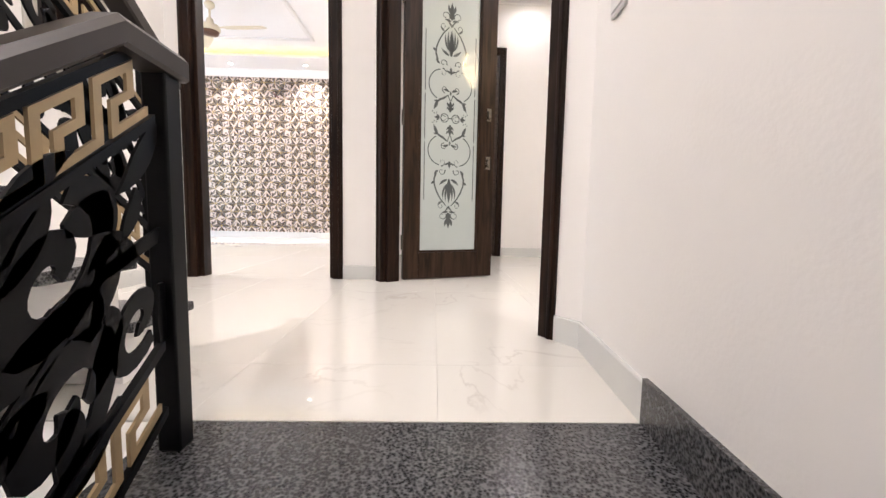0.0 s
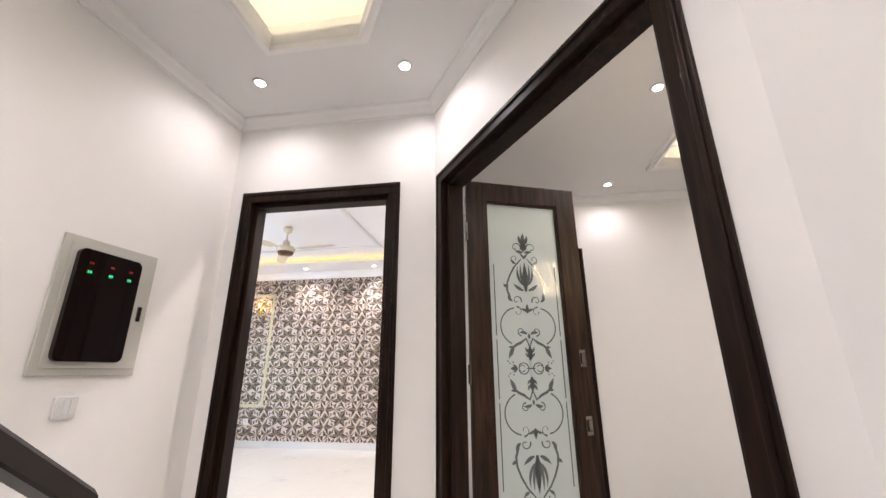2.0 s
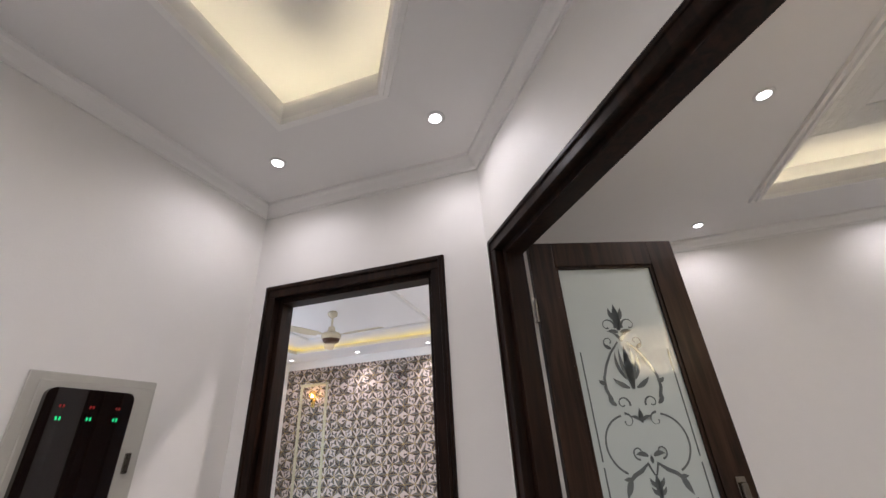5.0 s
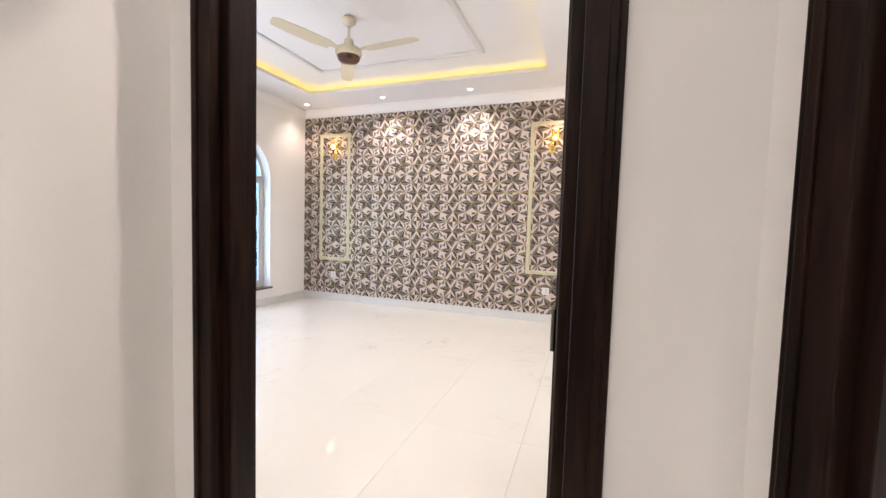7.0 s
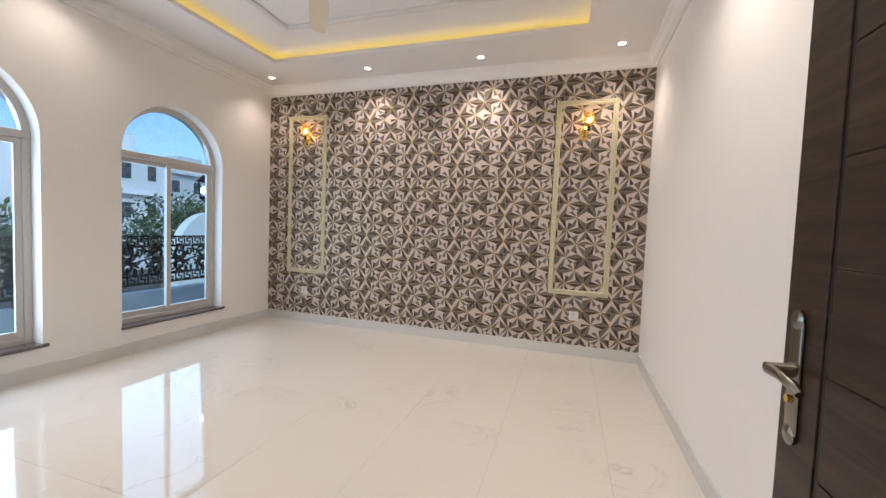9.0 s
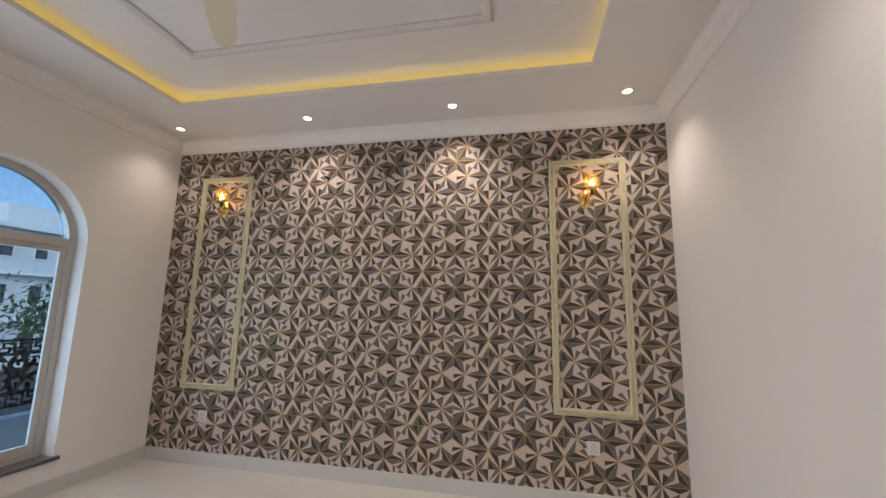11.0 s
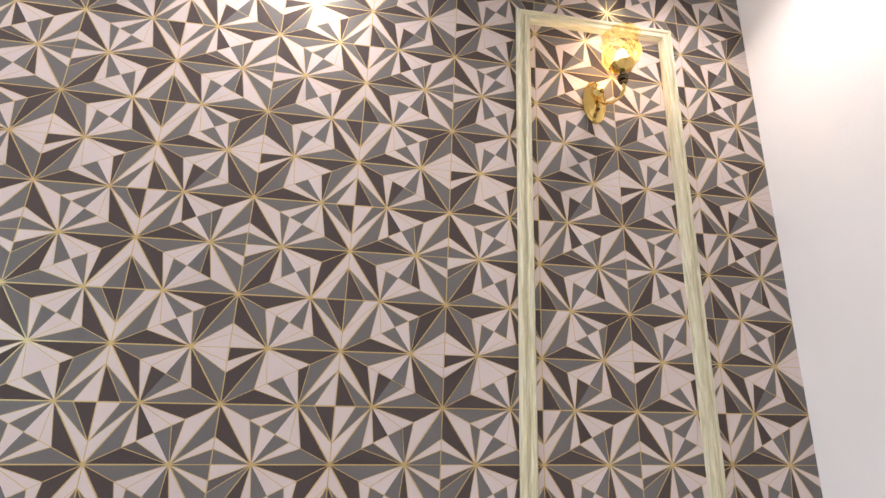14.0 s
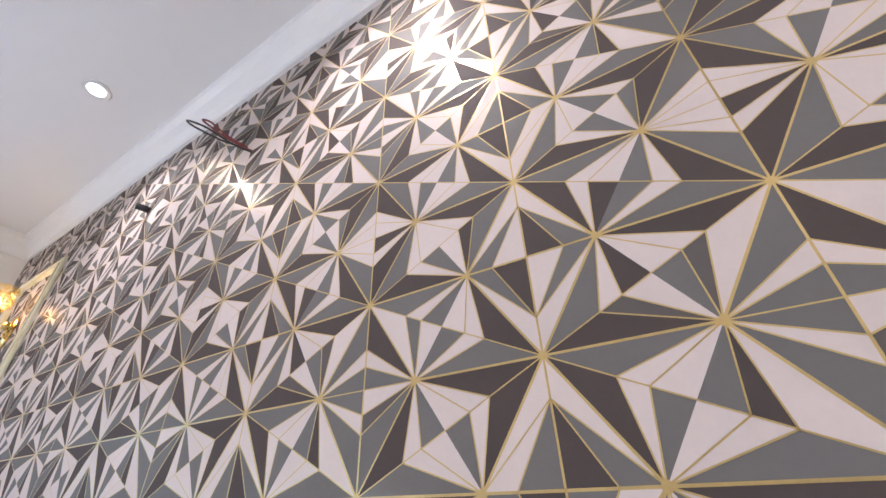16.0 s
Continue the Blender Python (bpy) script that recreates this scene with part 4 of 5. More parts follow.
# ---------- windows ----------
def arched_window(name, y0, y1):
    wi = thing(name, "white aluminium sliding window under an arched light", "window", kind="structure")
    x0, x1 = BX0 - 0.17, BX0 - 0.11
    c, r, f = (y0 + y1) / 2, (y1 - y0) / 2, 0.05
    zt = SPRING - 0.02

    def bar(nm, ya, za, yb, zb, xa=x0, xb=x1, cc=0.004):
        g = Geo()
        g.box(xa, ya, za, xb, yb, zb, c=cc)
        part(nm, g, ALU, wi)

    bar("frame_side", y0, SILLZ, y0 + f, zt)
    bar("frame_side", y1 - f, SILLZ, y1, zt)
    bar("frame_bottom", y0 + f, SILLZ, y1 - f, SILLZ + 0.05)
    bar("transom", y0, zt, y1, zt + 0.055, x0 - 0.004, x1 + 0.006)
    g = Geo()
    n = 28
    for i in range(n):
        a0, a1 = math.pi * i / n, math.pi * (i + 1) / n
        pts = [(x1, c + k * math.cos(a), SPRING + k * math.sin(a)) for k, a in ((r, a0), (r, a1), (r - f, a1), (r - f, a0))]
        g.prism(pts, (x0 - x1, 0, 0))
    part("arch_frame", g, ALU, wi)
    mids = (y0 + y1) / 2
    for ya, yb, dx in ((y0 + f, mids + 0.025, 0.0), (mids - 0.025, y1 - f, 0.026)):
        sash = new("sash")
        sash.parent = wi
        for nm, a, b, z0, z1 in (("stile", ya, ya + 0.042, SILLZ + 0.05, zt), ("stile", yb - 0.042, yb, SILLZ + 0.05, zt),
                                 ("rail", ya + 0.042, yb - 0.042, SILLZ + 0.05, SILLZ + 0.10), ("rail", ya + 0.042, yb - 0.042, zt - 0.045, zt)):
            g = Geo()
            g.box(x0 + dx + 0.004, a, z0, x0 + dx + 0.026, b, z1, c=0.002)
            part(nm, g, ALU, sash)
        g = Geo()
        g.box(x0 + dx + 0.012, ya + 0.04, SILLZ + 0.098, x0 + dx + 0.017, yb - 0.04, zt - 0.043)
        p = part("pane", g, PANE, sash)
        p.visible_shadow = False
    g = Geo()
    arc = [(x0 + 0.03, c + (r - f + 0.004) * math.cos(math.pi * i / n), SPRING + 0.036 + (r - f - 0.03) * math.sin(math.pi * i / n)) for i in range(n + 1)]
    g.prism(arc, (0.005, 0, 0))
    p = part("pane", g, PANE, wi)
    p.visible_shadow = False
    g = Geo()
    g.box(BX0 - 0.112, y0 - 0.004, SILLZ - 0.02, BX0 + 0.022, y1 + 0.03, SILLZ + 0.004, c=0.004)
    part("window_sill", g, SILL, wi, "thin dark polished stone sill")


arched_window("window_1", *WINS[1])
arched_window("window_2", *WINS[0])

g = Geo()
W3 = thing("window_3", "white aluminium window in the lounge", "window", kind="structure")
for nm, xa, xb, za, zb in (("frame_side", WIN3[0], WIN3[0] + 0.05, WIN3[2], WIN3[3]), ("frame_side", WIN3[1] - 0.05, WIN3[1], WIN3[2], WIN3[3]),
                           ("frame_top", WIN3[0] + 0.05, WIN3[1] - 0.05, WIN3[3] - 0.05, WIN3[3]), ("frame_bottom", WIN3[0] + 0.05, WIN3[1] - 0.05, WIN3[2], WIN3[2] + 0.05)):
    g = Geo()
    g.box(xa, LY1 + 0.03, za, xb, LY1 + 0.09, zb, c=0.004)
    part(nm, g, ALU, W3)
g = Geo()
g.box(WIN3[0] + 0.05, LY1 + 0.055, WIN3[2] + 0.05, WIN3[1] - 0.05, LY1 + 0.06, WIN3[3] - 0.05)
part("pane", g, PANE, W3).visible_shadow = False

# ---------- wallpaper ----------
AX, RZ = 0.1793, 0.132           # spacing of the stars along a row, and between rows
PX0, PZ0 = -1.884, 1.645          # a star on the design's axis
WZ0, WZ1 = 0.104, 2.79


def clip(poly):
    """A 2D polygon cut to the wall's rectangle."""
    for axis, edge, sign in ((0, BX0, 1), (0, BX1, -1), (1, WZ0, 1), (1, WZ1, -1)):
        out = []
        for i in range(len(poly)):
            p, q = poly[i - 1], poly[i]
            a, b = (p[axis] - edge) * sign, (q[axis] - edge) * sign
            if (a >= 0) != (b >= 0):
                t = a / (a - b)
                out.append((p[0] + t * (q[0] - p[0]), p[1] + t * (q[1] - p[1])))
            if b >= 0:
                out.append(q)
        poly = out
        if len(poly) < 3:
            return []
    return poly


paper = Geo()
INKS = {"w": 0, "g": 1, "b": 2, "m": 3}      # blush, grey, brown, grey-brown
GOLD = 4


def ink(letter, *poly):
    poly = clip([tuple(p) for p in poly])
    if poly:
        paper.face([(x, BY1 - 0.0025, z) for x, z in poly], INKS[letter])


DRAWN = set()


def line(p, q, w=0.0030):
    p, q = Vector(p), Vector(q)
    key = tuple(sorted(((round(p.x, 3), round(p.y, 3)), (round(q.x, 3), round(q.y, 3)))))
    if key in DRAWN:
        return
    DRAWN.add(key)
    n = (q - p).normalized()
    n = Vector((-n.y, n.x)) * w / 2
    poly = clip([tuple(p + n), tuple(q + n), tuple(q - n), tuple(p - n)])
    if poly:
        paper.face([(x, BY1 - 0.00265, z) for x, z in poly], GOLD)


def mixp(a, b, t):
    return Vector(a) * (1 - t) + Vector(b) * t


def star(col, row):
    """Place of a star; col counts halves of the spacing from the axis, row upwards."""
    return Vector((PX0 + col * AX / 2, PZ0 + row * RZ))


# The design repeats every six half columns and four rows. Its row pairs, by the upper row:
# the lozenge between two lesser stars (upper outer, upper inner, lower inner, lower outer; left side, then right side),
# east and west of the axis, and the inks beside the great stars.
LOZENGE = {2: ("wwbwwggw", "wwgwwwwb"), 1: ("wbwmwwgm", "wgwgwwgw"), 0: ("wwgwbgww", "wgwwwwgw"), 3: ("wwgwwgwg", "wwgwwgww")}
BESIDE_AXIS = {2: "bg", 1: "gb", 0: "bb", 3: "gb"}
BESIDE_SEAM = {2: "bg", 1: "ww", 0: "wb", 3: "bg"}
ROW_AXIS = {"up": "bg", "down": "gb"}                   # east, west
ROW_SEAM = {1: {"up": "gb", "down": "bg"}, 3: {"up": "gg", "down": "bb"}}
TENT = {(1, "up"): "gwbg", (1, "down"): "gbwg", (3, "up"): "wgbg", (3, "down"): "gbgw"}
FAN = {(2, "down"): "gwwbwb", (2, "up"): "gwwwwb", (0, "up"): "gwggwb", (0, "down"): "gwgwmg"}
FINE = 0.0017


def lozenge(u, l, gl, gr, inks):
    m = (u + l) / 2
    for k, g in enumerate((gl, gr)):
        i = mixp(m, g, 0.56)
        a, b, c, d = inks[4 * k:4 * k + 4]
        ink(a, u, i, g)
        ink(b, u, m, i)
        ink(c, l, i, m)
        ink(d, l, g, i)
        line(u, i, FINE)
        line(l, i, FINE)
        line(u, g, FINE)
        line(l, g, FINE)
        line(m, g, FINE)


def heart(great, p, q):
    """The point where the three fields between a great star and two lesser ones meet."""
    return great * 0.465 + (p + q) * 0.2675


def tent(left, right, great, inks):
    m = (left + right) / 2
    t = mixp(m, great, 0.645)
    for p, outer, inner in ((left, inks[0], inks[1]), (right, inks[3], inks[2])):
        h = mixp(m, p, 0.56)
        ink("w", great, t, p)
        ink(inner, m, h, t)
        ink(outer, h, p, t)
        line(h, t, FINE)
        line(p, t, FINE)
        line(p, great, FINE)
    line(m, great, 0.0026)
    line(left, right)


def fan_field(left, right, great, inks):
    m = (left + right) / 2
    t, s = mixp(m, great, 0.45), mixp(m, great, 0.255)
    for p, side, outer, inner in ((left, *inks[:3]), (right, inks[5], inks[4], inks[3])):
        ink(side, great, t, p)
        ink(outer, t, s, p)
        ink(inner, s, m, p)
        line(p, s, FINE)
        line(p, t, FINE)
        line(p, m, FINE)
        line(p, great, 0.0024)
    line(m, great, 0.0026)


def half(p, q, g, letter):
    ink(letter, p, q, g)
    line(p, q)
    line(p, g, FINE)
    line(q, g, FINE)


R0, R1 = int((WZ0 - PZ0) / RZ) - 2, int((WZ1 - PZ0) / RZ) + 3
C0, C1 = int((BX0 - PX0) / (AX * 3)) - 1, int((BX1 - PX0) / (AX * 3)) + 2
for row in range(R0, R1):
    k = row % 4
    for rep in range(C0, C1):
        # the pair of rows row and row - 1, from one seam to the next
        b = rep * 6
        even, odd = (row, row - 1) if k % 2 == 0 else (row - 1, row)
        way = "down" if k % 2 == 0 else "up"          # from the even row towards the odd one
        back = "up" if way == "down" else "down"
        axis = star(b, even)
        for side, n in ((1, 0), (-1, 1)):
            seam = star(b + 3 * side, odd)
            near, far = star(b + 2 * side, even), star(b + side, odd)
            ga, gs = heart(axis, near, far), heart(seam, near, far)
            up, low = (near, far) if way == "down" else (far, near)
            gl, gr = (ga, gs) if side > 0 else (gs, ga)
            lozenge(up, low, gl, gr, LOZENGE[k][n])
            half(axis, far, ga, BESIDE_AXIS[k][n])
            half(near, seam, gs, BESIDE_SEAM[k][n])
            half(axis, near, ga, ROW_AXIS[way][n])
            half(far, seam, gs, ROW_SEAM[odd % 4][back][n])
        tent(star(b - 1, odd), star(b + 1, odd), axis, TENT[odd % 4, back])
        fan_field(star(b + 2, even), star(b + 4, even), star(b + 3, odd), FAN[even % 4, way])
for row in range(R0, R1):
    for col in range(C0 * 6, C1 * 6):
        if (col + row) % 2 == 0:
            c = star(col, row)
            poly = clip([(c.x + 0.0058 * math.cos(k * math.pi / 3), c.y + 0.0058 * math.sin(k * math.pi / 3)) for k in range(6)])
            if poly:
                paper.face([(x, BY1 - 0.0028, z) for x, z in poly], GOLD)
tagged(new("wallpaper", paper.mesh("wallpaper", PAPER)), "blush, grey and brown geometric star wallpaper with gold lines", "wallpaper", kind="structure")


# ---------- picture-frame mouldings on the wallpaper ----------
def wall_frame(x0, z0, x1, z1):
    fr = thing("wall_moulding_frame", "cream brushed plaster panel moulding on the wallpaper", "wall moulding", (x0, BY1, z0), "panel mouldings")
    prof = [(0, 0), (0, 0.008), (0.007, 0.015), (0.015, 0.015), (0.019, 0.010), (0.027, 0.010), (0.031, 0.018), (0.041, 0.018), (0.046, 0.009), (0.050, 0.0)]
    w, h = x1 - x0, z1 - z0
    cs = [(0, 0), (w, 0), (w, h), (0, h)]
    for i in range(4):
        g = Geo()
        a, b = cs[i], cs[(i + 1) % 4]
        for (cx, cz) in (a, b):
            sx, sz = (1 if cx == 0 else -1), (1 if cz == 0 else -1)
            g.v += [(cx + sx * o, -d - 0.003, cz + sz * o) for o, d in prof]
        k = len(prof)
        for e in range(k - 1):
            g.f.append((e, e + 1, k + e + 1, k + e))
            g.m.append(0)
        part("moulding", g, MOULD[1 - i % 2], fr)
    return fr


wall_frame(-4.605, 0.612, -4.065, 2.53)
wall_frame(-1.412, 0.608, -0.842, 2.524)


# ---------- wall sconces ----------
def sconce(x, z, name="wall_sconce"):
    sc = thing(name, "polished brass wall sconce with a lit cut-glass shade", "wall lamp", (x, BY1 - 0.004, z), "sconces")
    to_wall = Matrix.Rotation(radians(90), 4, "X")
    g = Geo()
    g.lathe([(0.0, 0.0), (0.041, 0.0), (0.041, 0.005), (0.037, 0.009), (0.034, 0.010), (0.026, 0.017), (0.014, 0.021), (0, 0.022)],
            m=Matrix.Diagonal((1, 1, 1.9, 1)) @ to_wall, sides=16)
    plate = part("backplate", g, BRASS, sc, "oval facetted brass backplate")
    g = Geo()
    g.lathe([(0.0, 0.0), (0.020, 0.0), (0.020, 0.012), (0.013, 0.022), (0.0, 0.024)], m=Matrix.Translation((0, -0.018, 0.022)) @ to_wall, sides=8)
    part("boss", g, BRASS, plate)
    g = Geo()
    g.tube([(0, -0.018, -0.036), (0, -0.024, -0.036)], 0.006, 10)
    part("screw", g, BRONZE, plate, "dark screw head")
    g = Geo()
    g.tube([(0, -0.03, -0.010), (0.006, -0.050, -0.034), (0.018, -0.074, -0.044), (0.032, -0.094, -0.038), (0.040, -0.104, -0.018), (0.040, -0.104, 0.004)], 0.0052, 10)
    part("arm", g, BRASS, sc, "curved brass arm", True)
    g = Geo()
    g.lathe([(0, 0), (0.009, 0.001), (0.013, 0.006), (0.008, 0.011), (0.016, 0.015), (0.017, 0.020), (0.009, 0.025), (0.014, 0.030), (0.009, 0.036), (0.008, 0.042), (0.0, 0.043)], (0.040, -0.104, 0.002), 18)
    part("collar", g, BRONZE, sc, "ringed bronze collar", True)
    g = Geo()
    g.lathe([(0.007, 0.042), (0.018, 0.046), (0.032, 0.056), (0.038, 0.068), (0.036, 0.070), (0.029, 0.060), (0.0, 0.050)], (0.040, -0.104, 0.0), 24)
    part("cup", g, BRASS, sc, "bright brass cup", True)
    g = Geo()
    prof = [(0.034, 0.069), (0.046, 0.078), (0.055, 0.096), (0.056, 0.116), (0.050, 0.134), (0.043, 0.146), (0.044, 0.158), (0.053, 0.178), (0.050, 0.179), (0.041, 0.159), (0.040, 0.146), (0.046, 0.132), (0.052, 0.116), (0.051, 0.097), (0.043, 0.081), (0.032, 0.073)]
    g.lathe(prof, (0.040, -0.104, 0.0), 16)
    shade = part("shade", g, AMBER, sc, "clear cut-glass shade")
    shade.visible_shadow = False
    g = Geo()
    for k in range(8):
        a = k * math.pi / 4
        c, d = math.cos(a), math.sin(a)
        g.lathe([(0, 0.015), (0.011, 0.008), (0.0135, 0), (0.011, -0.008), (0, -0.015)], (0.040 + 0.049 * c, -0.104 + 0.049 * d, 0.164), 8)
    part("cut_lens", g, AMBER, shade, "round cut lenses round the rim", True).visible_shadow = False
    g = Geo()
    for turn in (1, -1):
        for k in range(8):
            pts = []
            for i in range(9):
                z = 0.080 + 0.068 * i / 8
                r = 0.0565 - 0.9 * (z - 0.106) ** 2 / 0.06 * 0.5 - (0.006 if i in (0, 8) else 0)
                a = k * math.pi / 4 + turn * i * math.pi / 16
                pts.append((0.040 + r * math.cos(a), -0.104 + r * math.sin(a), z))
            g.tube(pts, 0.0011, 4)
    part("gilt_lattice", g, BRASS, shade, "fine gilt lattice on the glass").visible_shadow = False
    g = Geo()
    g.lathe([(0, 0.062), (0.012, 0.072), (0.017, 0.095), (0.013, 0.116), (0, 0.126)], (0.040, -0.104, 0.0), 14)
    part("bulb", g, BULB, sc, "glowing warm bulb", True)
    return sc


sconce(-1.148, 2.197)
sconce(-4.335, 2.215)
for x, z in ((-1.11, 2.30), (-4.297, 2.318)):
    p = new("sconce_glow", bpy.data.lights.new("sconce_glow", "POINT"))
    p.data.energy, p.data.color, p.data.shadow_soft_size = 1.0, (1.0, 0.64, 0.30), 0.03
    p.matrix_world = Matrix.Translation((x, BY1 - 0.102, z))


# ---------- ceiling downlights ----------
def downlight(x, y, z):
    d = thing("ceiling_downlight", "small round recessed LED downlight, switched on", "ceiling light", (x, y, z), "downlights")
    g = Geo()
    g.lathe([(0.030, -0.004), (0.034, -0.007), (0.046, -0.006), (0.050, -0.001), (0.050, 0.0)], sides=28)
    part("trim_ring", g, PLASTIC, d, "", True)
    g = Geo()
    g.lathe([(0.0, -0.0035), (0.031, -0.0035)], sides=24)
    part("diffuser", g, LAMPFACE, d).visible_shadow = False


for x, y in BED_SPOTS:
    downlight(x, y, BZ)
# The last two fittings here are added out of view, at invented places.
for x, y in HALL_SPOTS:
    downlight(x, y, HZ)
for x, y in LOUNGE_SPOTS:
    downlight(x, y, LZ)

# ---------- ceiling fan ----------
FX, FY, FZ = -2.74, 5.2, 2.655
fan = thing("ceiling_fan", "cream three-blade ceiling fan with a brown hub", "ceiling fan", (FX, FY, BZ + 0.095))
zz = FZ - BZ - 0.095
g = Geo()
g.lathe([(0, 0), (0.045, 0), (0.06, -0.02), (0.055, -0.05), (0.028, -0.075), (0.012, -0.08)])
part("canopy", g, FANCREAM, fan, "", True)
g = Geo()
g.tube([(0, 0, -0.07), (0, 0, zz + 0.12)], 0.012, 12)
part("rod", g, FANCREAM, fan, "", True)
g = Geo()
g.lathe([(0.012, zz + 0.16), (0.035, zz + 0.15), (0.045, zz + 0.10), (0.05, zz + 0.085), (0.10, zz + 0.07), (0.115, zz + 0.045), (0.112, zz + 0.015), (0.10, zz)], sides=32)
part("motor", g, FANCREAM, fan, "", True)
g = Geo()
g.lathe([(0.10, zz), (0.098, zz - 0.015), (0.085, zz - 0.035), (0.05, zz - 0.045), (0.0, zz - 0.048)], sides=32)
for k in range(10):
    a = k * math.pi / 5
    g.tube([(0.06 * math.cos(a), 0.06 * math.sin(a), zz - 0.043), (0.092 * math.cos(a), 0.092 * math.sin(a), zz - 0.026)], 0.004, 6)
part("hub_cover", g, FANBROWN, fan, "bronze-brown fluted hub cover", True)
for k, a in enumerate((250, 355, 126)):
    m = pose(0, 0, zz + 0.035, 0, 0, a) @ pose(0, 0, 0, 9, 0, 0)
    g = Geo()
    outline = [(0.18, -0.055), (0.30, -0.075), (0.55, -0.068), (0.68, -0.055), (0.70, -0.02), (0.70, 0.03), (0.66, 0.05), (0.45, 0.06), (0.25, 0.055), (0.18, 0.04)]
    g.prism([tuple(m @ Vector((x, y, 0))) for x, y in outline], (0, 0, 0.006))
    blade = part("blade", g, FANCREAM, fan)
    g = Geo()
    g.prism([tuple(m @ Vector((x, y, 0.006))) for x, y in ((0.09, -0.018), (0.22, -0.03), (0.22, 0.03), (0.09, 0.018))], (0, 0, 0.005))
    part("bracket", g, FANCREAM, blade)

# ---------- switches, sockets, loose wires ----------
def socket(x, z):
    s = thing("wall_socket", "white three-pin wall socket on the wallpaper", "socket", (x, BY1 - 0.004, z), "sockets")
    g = Geo()
    g.box(-0.044, -0.010, -0.046, 0.044, 0.0, 0.046, c=0.004)
    plate = part("plate", g, PLASTIC, s)
    for dx, dz, r in ((-0.012, 0.012, 0.004), (0.012, 0.012, 0.004), (0, -0.004, 0.0045), (-0.014, -0.022, 0.004), (0.014, -0.022, 0.004), (0, 0.028, 0.0035)):
        g = Geo()
        g.tube([(dx, -0.0106, dz), (dx, -0.006, dz)], r, 10)
        part("hole", g, DARKPLASTIC, plate)


socket(-1.149, 0.401)
socket(-4.342, 0.392)


def switch_plate(name, at, turn, w, h, gangs):
    s = thing(name, "white plastic wall switch plate", "switch", (0, 0, 0), "switches")
    g = Geo()
    g.box(-w / 2, -0.012, -h / 2, w / 2, 0.0, h / 2, c=0.004)
    plate = part("plate", g, PLASTIC, s)
    for i in range(gangs):
        g = Geo()
        x0 = -w / 2 + 0.01 + i * (w - 0.02) / gangs
        g.box(x0 + 0.001, -0.016, -h / 2 + 0.012, x0 + (w - 0.02) / gangs - 0.001, -0.011, h / 2 - 0.012, c=0.002)
        part("rocker", g, PLASTIC, plate)
    s.matrix_world = pose(*at, 0, 0, turn)
    return s


switch_plate("light_switch", (0.566, 1.305, 1.142), -94.2, 0.105, 0.10, 1)
switch_plate("light_switch", (-1.906, 2.267, 1.035), 85.4, 0.094, 0.09, 3)

g = Geo()
wr = thing("loose_wires", "black and red cable ends looping out of the wallpaper", "wire", (-2.705, BY1 - 0.003, 2.433))
for mat, pts in ((WIRE_BLACK, [(0.03, 0, -0.01), (0.0, -0.06, 0.0), (-0.04, -0.13, 0.05), (-0.10, -0.17, 0.10), (-0.13, -0.15, 0.13), (-0.11, -0.12, 0.11), (-0.05, -0.07, 0.05), (0.03, -0.01, 0.0)]),
                 (WIRE_RED, [(0.03, 0, 0.0), (-0.01, -0.07, 0.03), (-0.05, -0.13, 0.09), (-0.07, -0.14, 0.13), (-0.05, -0.12, 0.12), (-0.02, -0.07, 0.06), (0.03, -0.01, 0.005)])):
    g = Geo()
    fine = []
    for i in range(len(pts) - 1):
        p0, p1, p2, p3 = (Vector(pts[max(0, min(len(pts) - 1, i + k))]) for k in (-1, 0, 1, 2))
        for s in range(6):
            t = s / 6
            fine.append(0.5 * ((2 * p1) + (p2 - p0) * t + (2 * p0 - 5 * p1 + 4 * p2 - p3) * t * t + (3 * p1 - p0 - 3 * p2 + p3) * t ** 3))
    fine = [Vector((v.x * 0.8, v.y * 0.92, v.z * 0.52)) for v in fine]
    g.tube(fine, 0.0030, 6)
    part("wire", g, mat, wr, "", True)
g = Geo()
g.tube([(0, 0, 0), (-0.004, -0.02, 0.002), (-0.014, -0.04, 0.004)], 0.013, 10)
ob = part("cable_stub", g, WIRE_BLACK)
ob.matrix_world = Matrix.Translation((-3.31, BY1 - 0.003, 2.475))
tagged(ob, "short black cable end sticking out of the wallpaper", "wire")

# ---------- distribution panel ----------
dp = thing("distribution_panel", "beige steel electrical panel with a smoked cover and green digits", "electrical panel", (0, 0, 0))
PW, PH = 0.45, 0.615


def rounded(x0, z0, x1, z1, r, y, n=6):
    pts = []
    for cx, cz, a0 in ((x1 - r, z1 - r, 0), (x0 + r, z1 - r, 90), (x0 + r, z0 + r, 180), (x1 - r, z0 + r, 270)):
        for i in range(n + 1):
            a = radians(a0 + 90 * i / n)
            pts.append((cx + r * math.cos(a), y, cz + r * math.sin(a)))
    return pts


g = Geo()
g.box(-PW / 2, -0.014, -PH / 2, PW / 2, 0.0, PH / 2, c=0.004)
part("trim", g, PANELGREY, dp)
g = Geo()
g.box(-PW / 2 + 0.035, -0.022, -PH / 2 + 0.03, PW / 2 - 0.012, -0.014, PH / 2 - 0.03, c=0.003)
door = part("cover", g, PANELGREY, dp)
g = Geo()
g.prism(rounded(-PW / 2 + 0.055, -PH / 2 + 0.06, PW / 2 - 0.085, PH / 2 - 0.055, 0.03, -0.0225), (0, -0.003, 0))
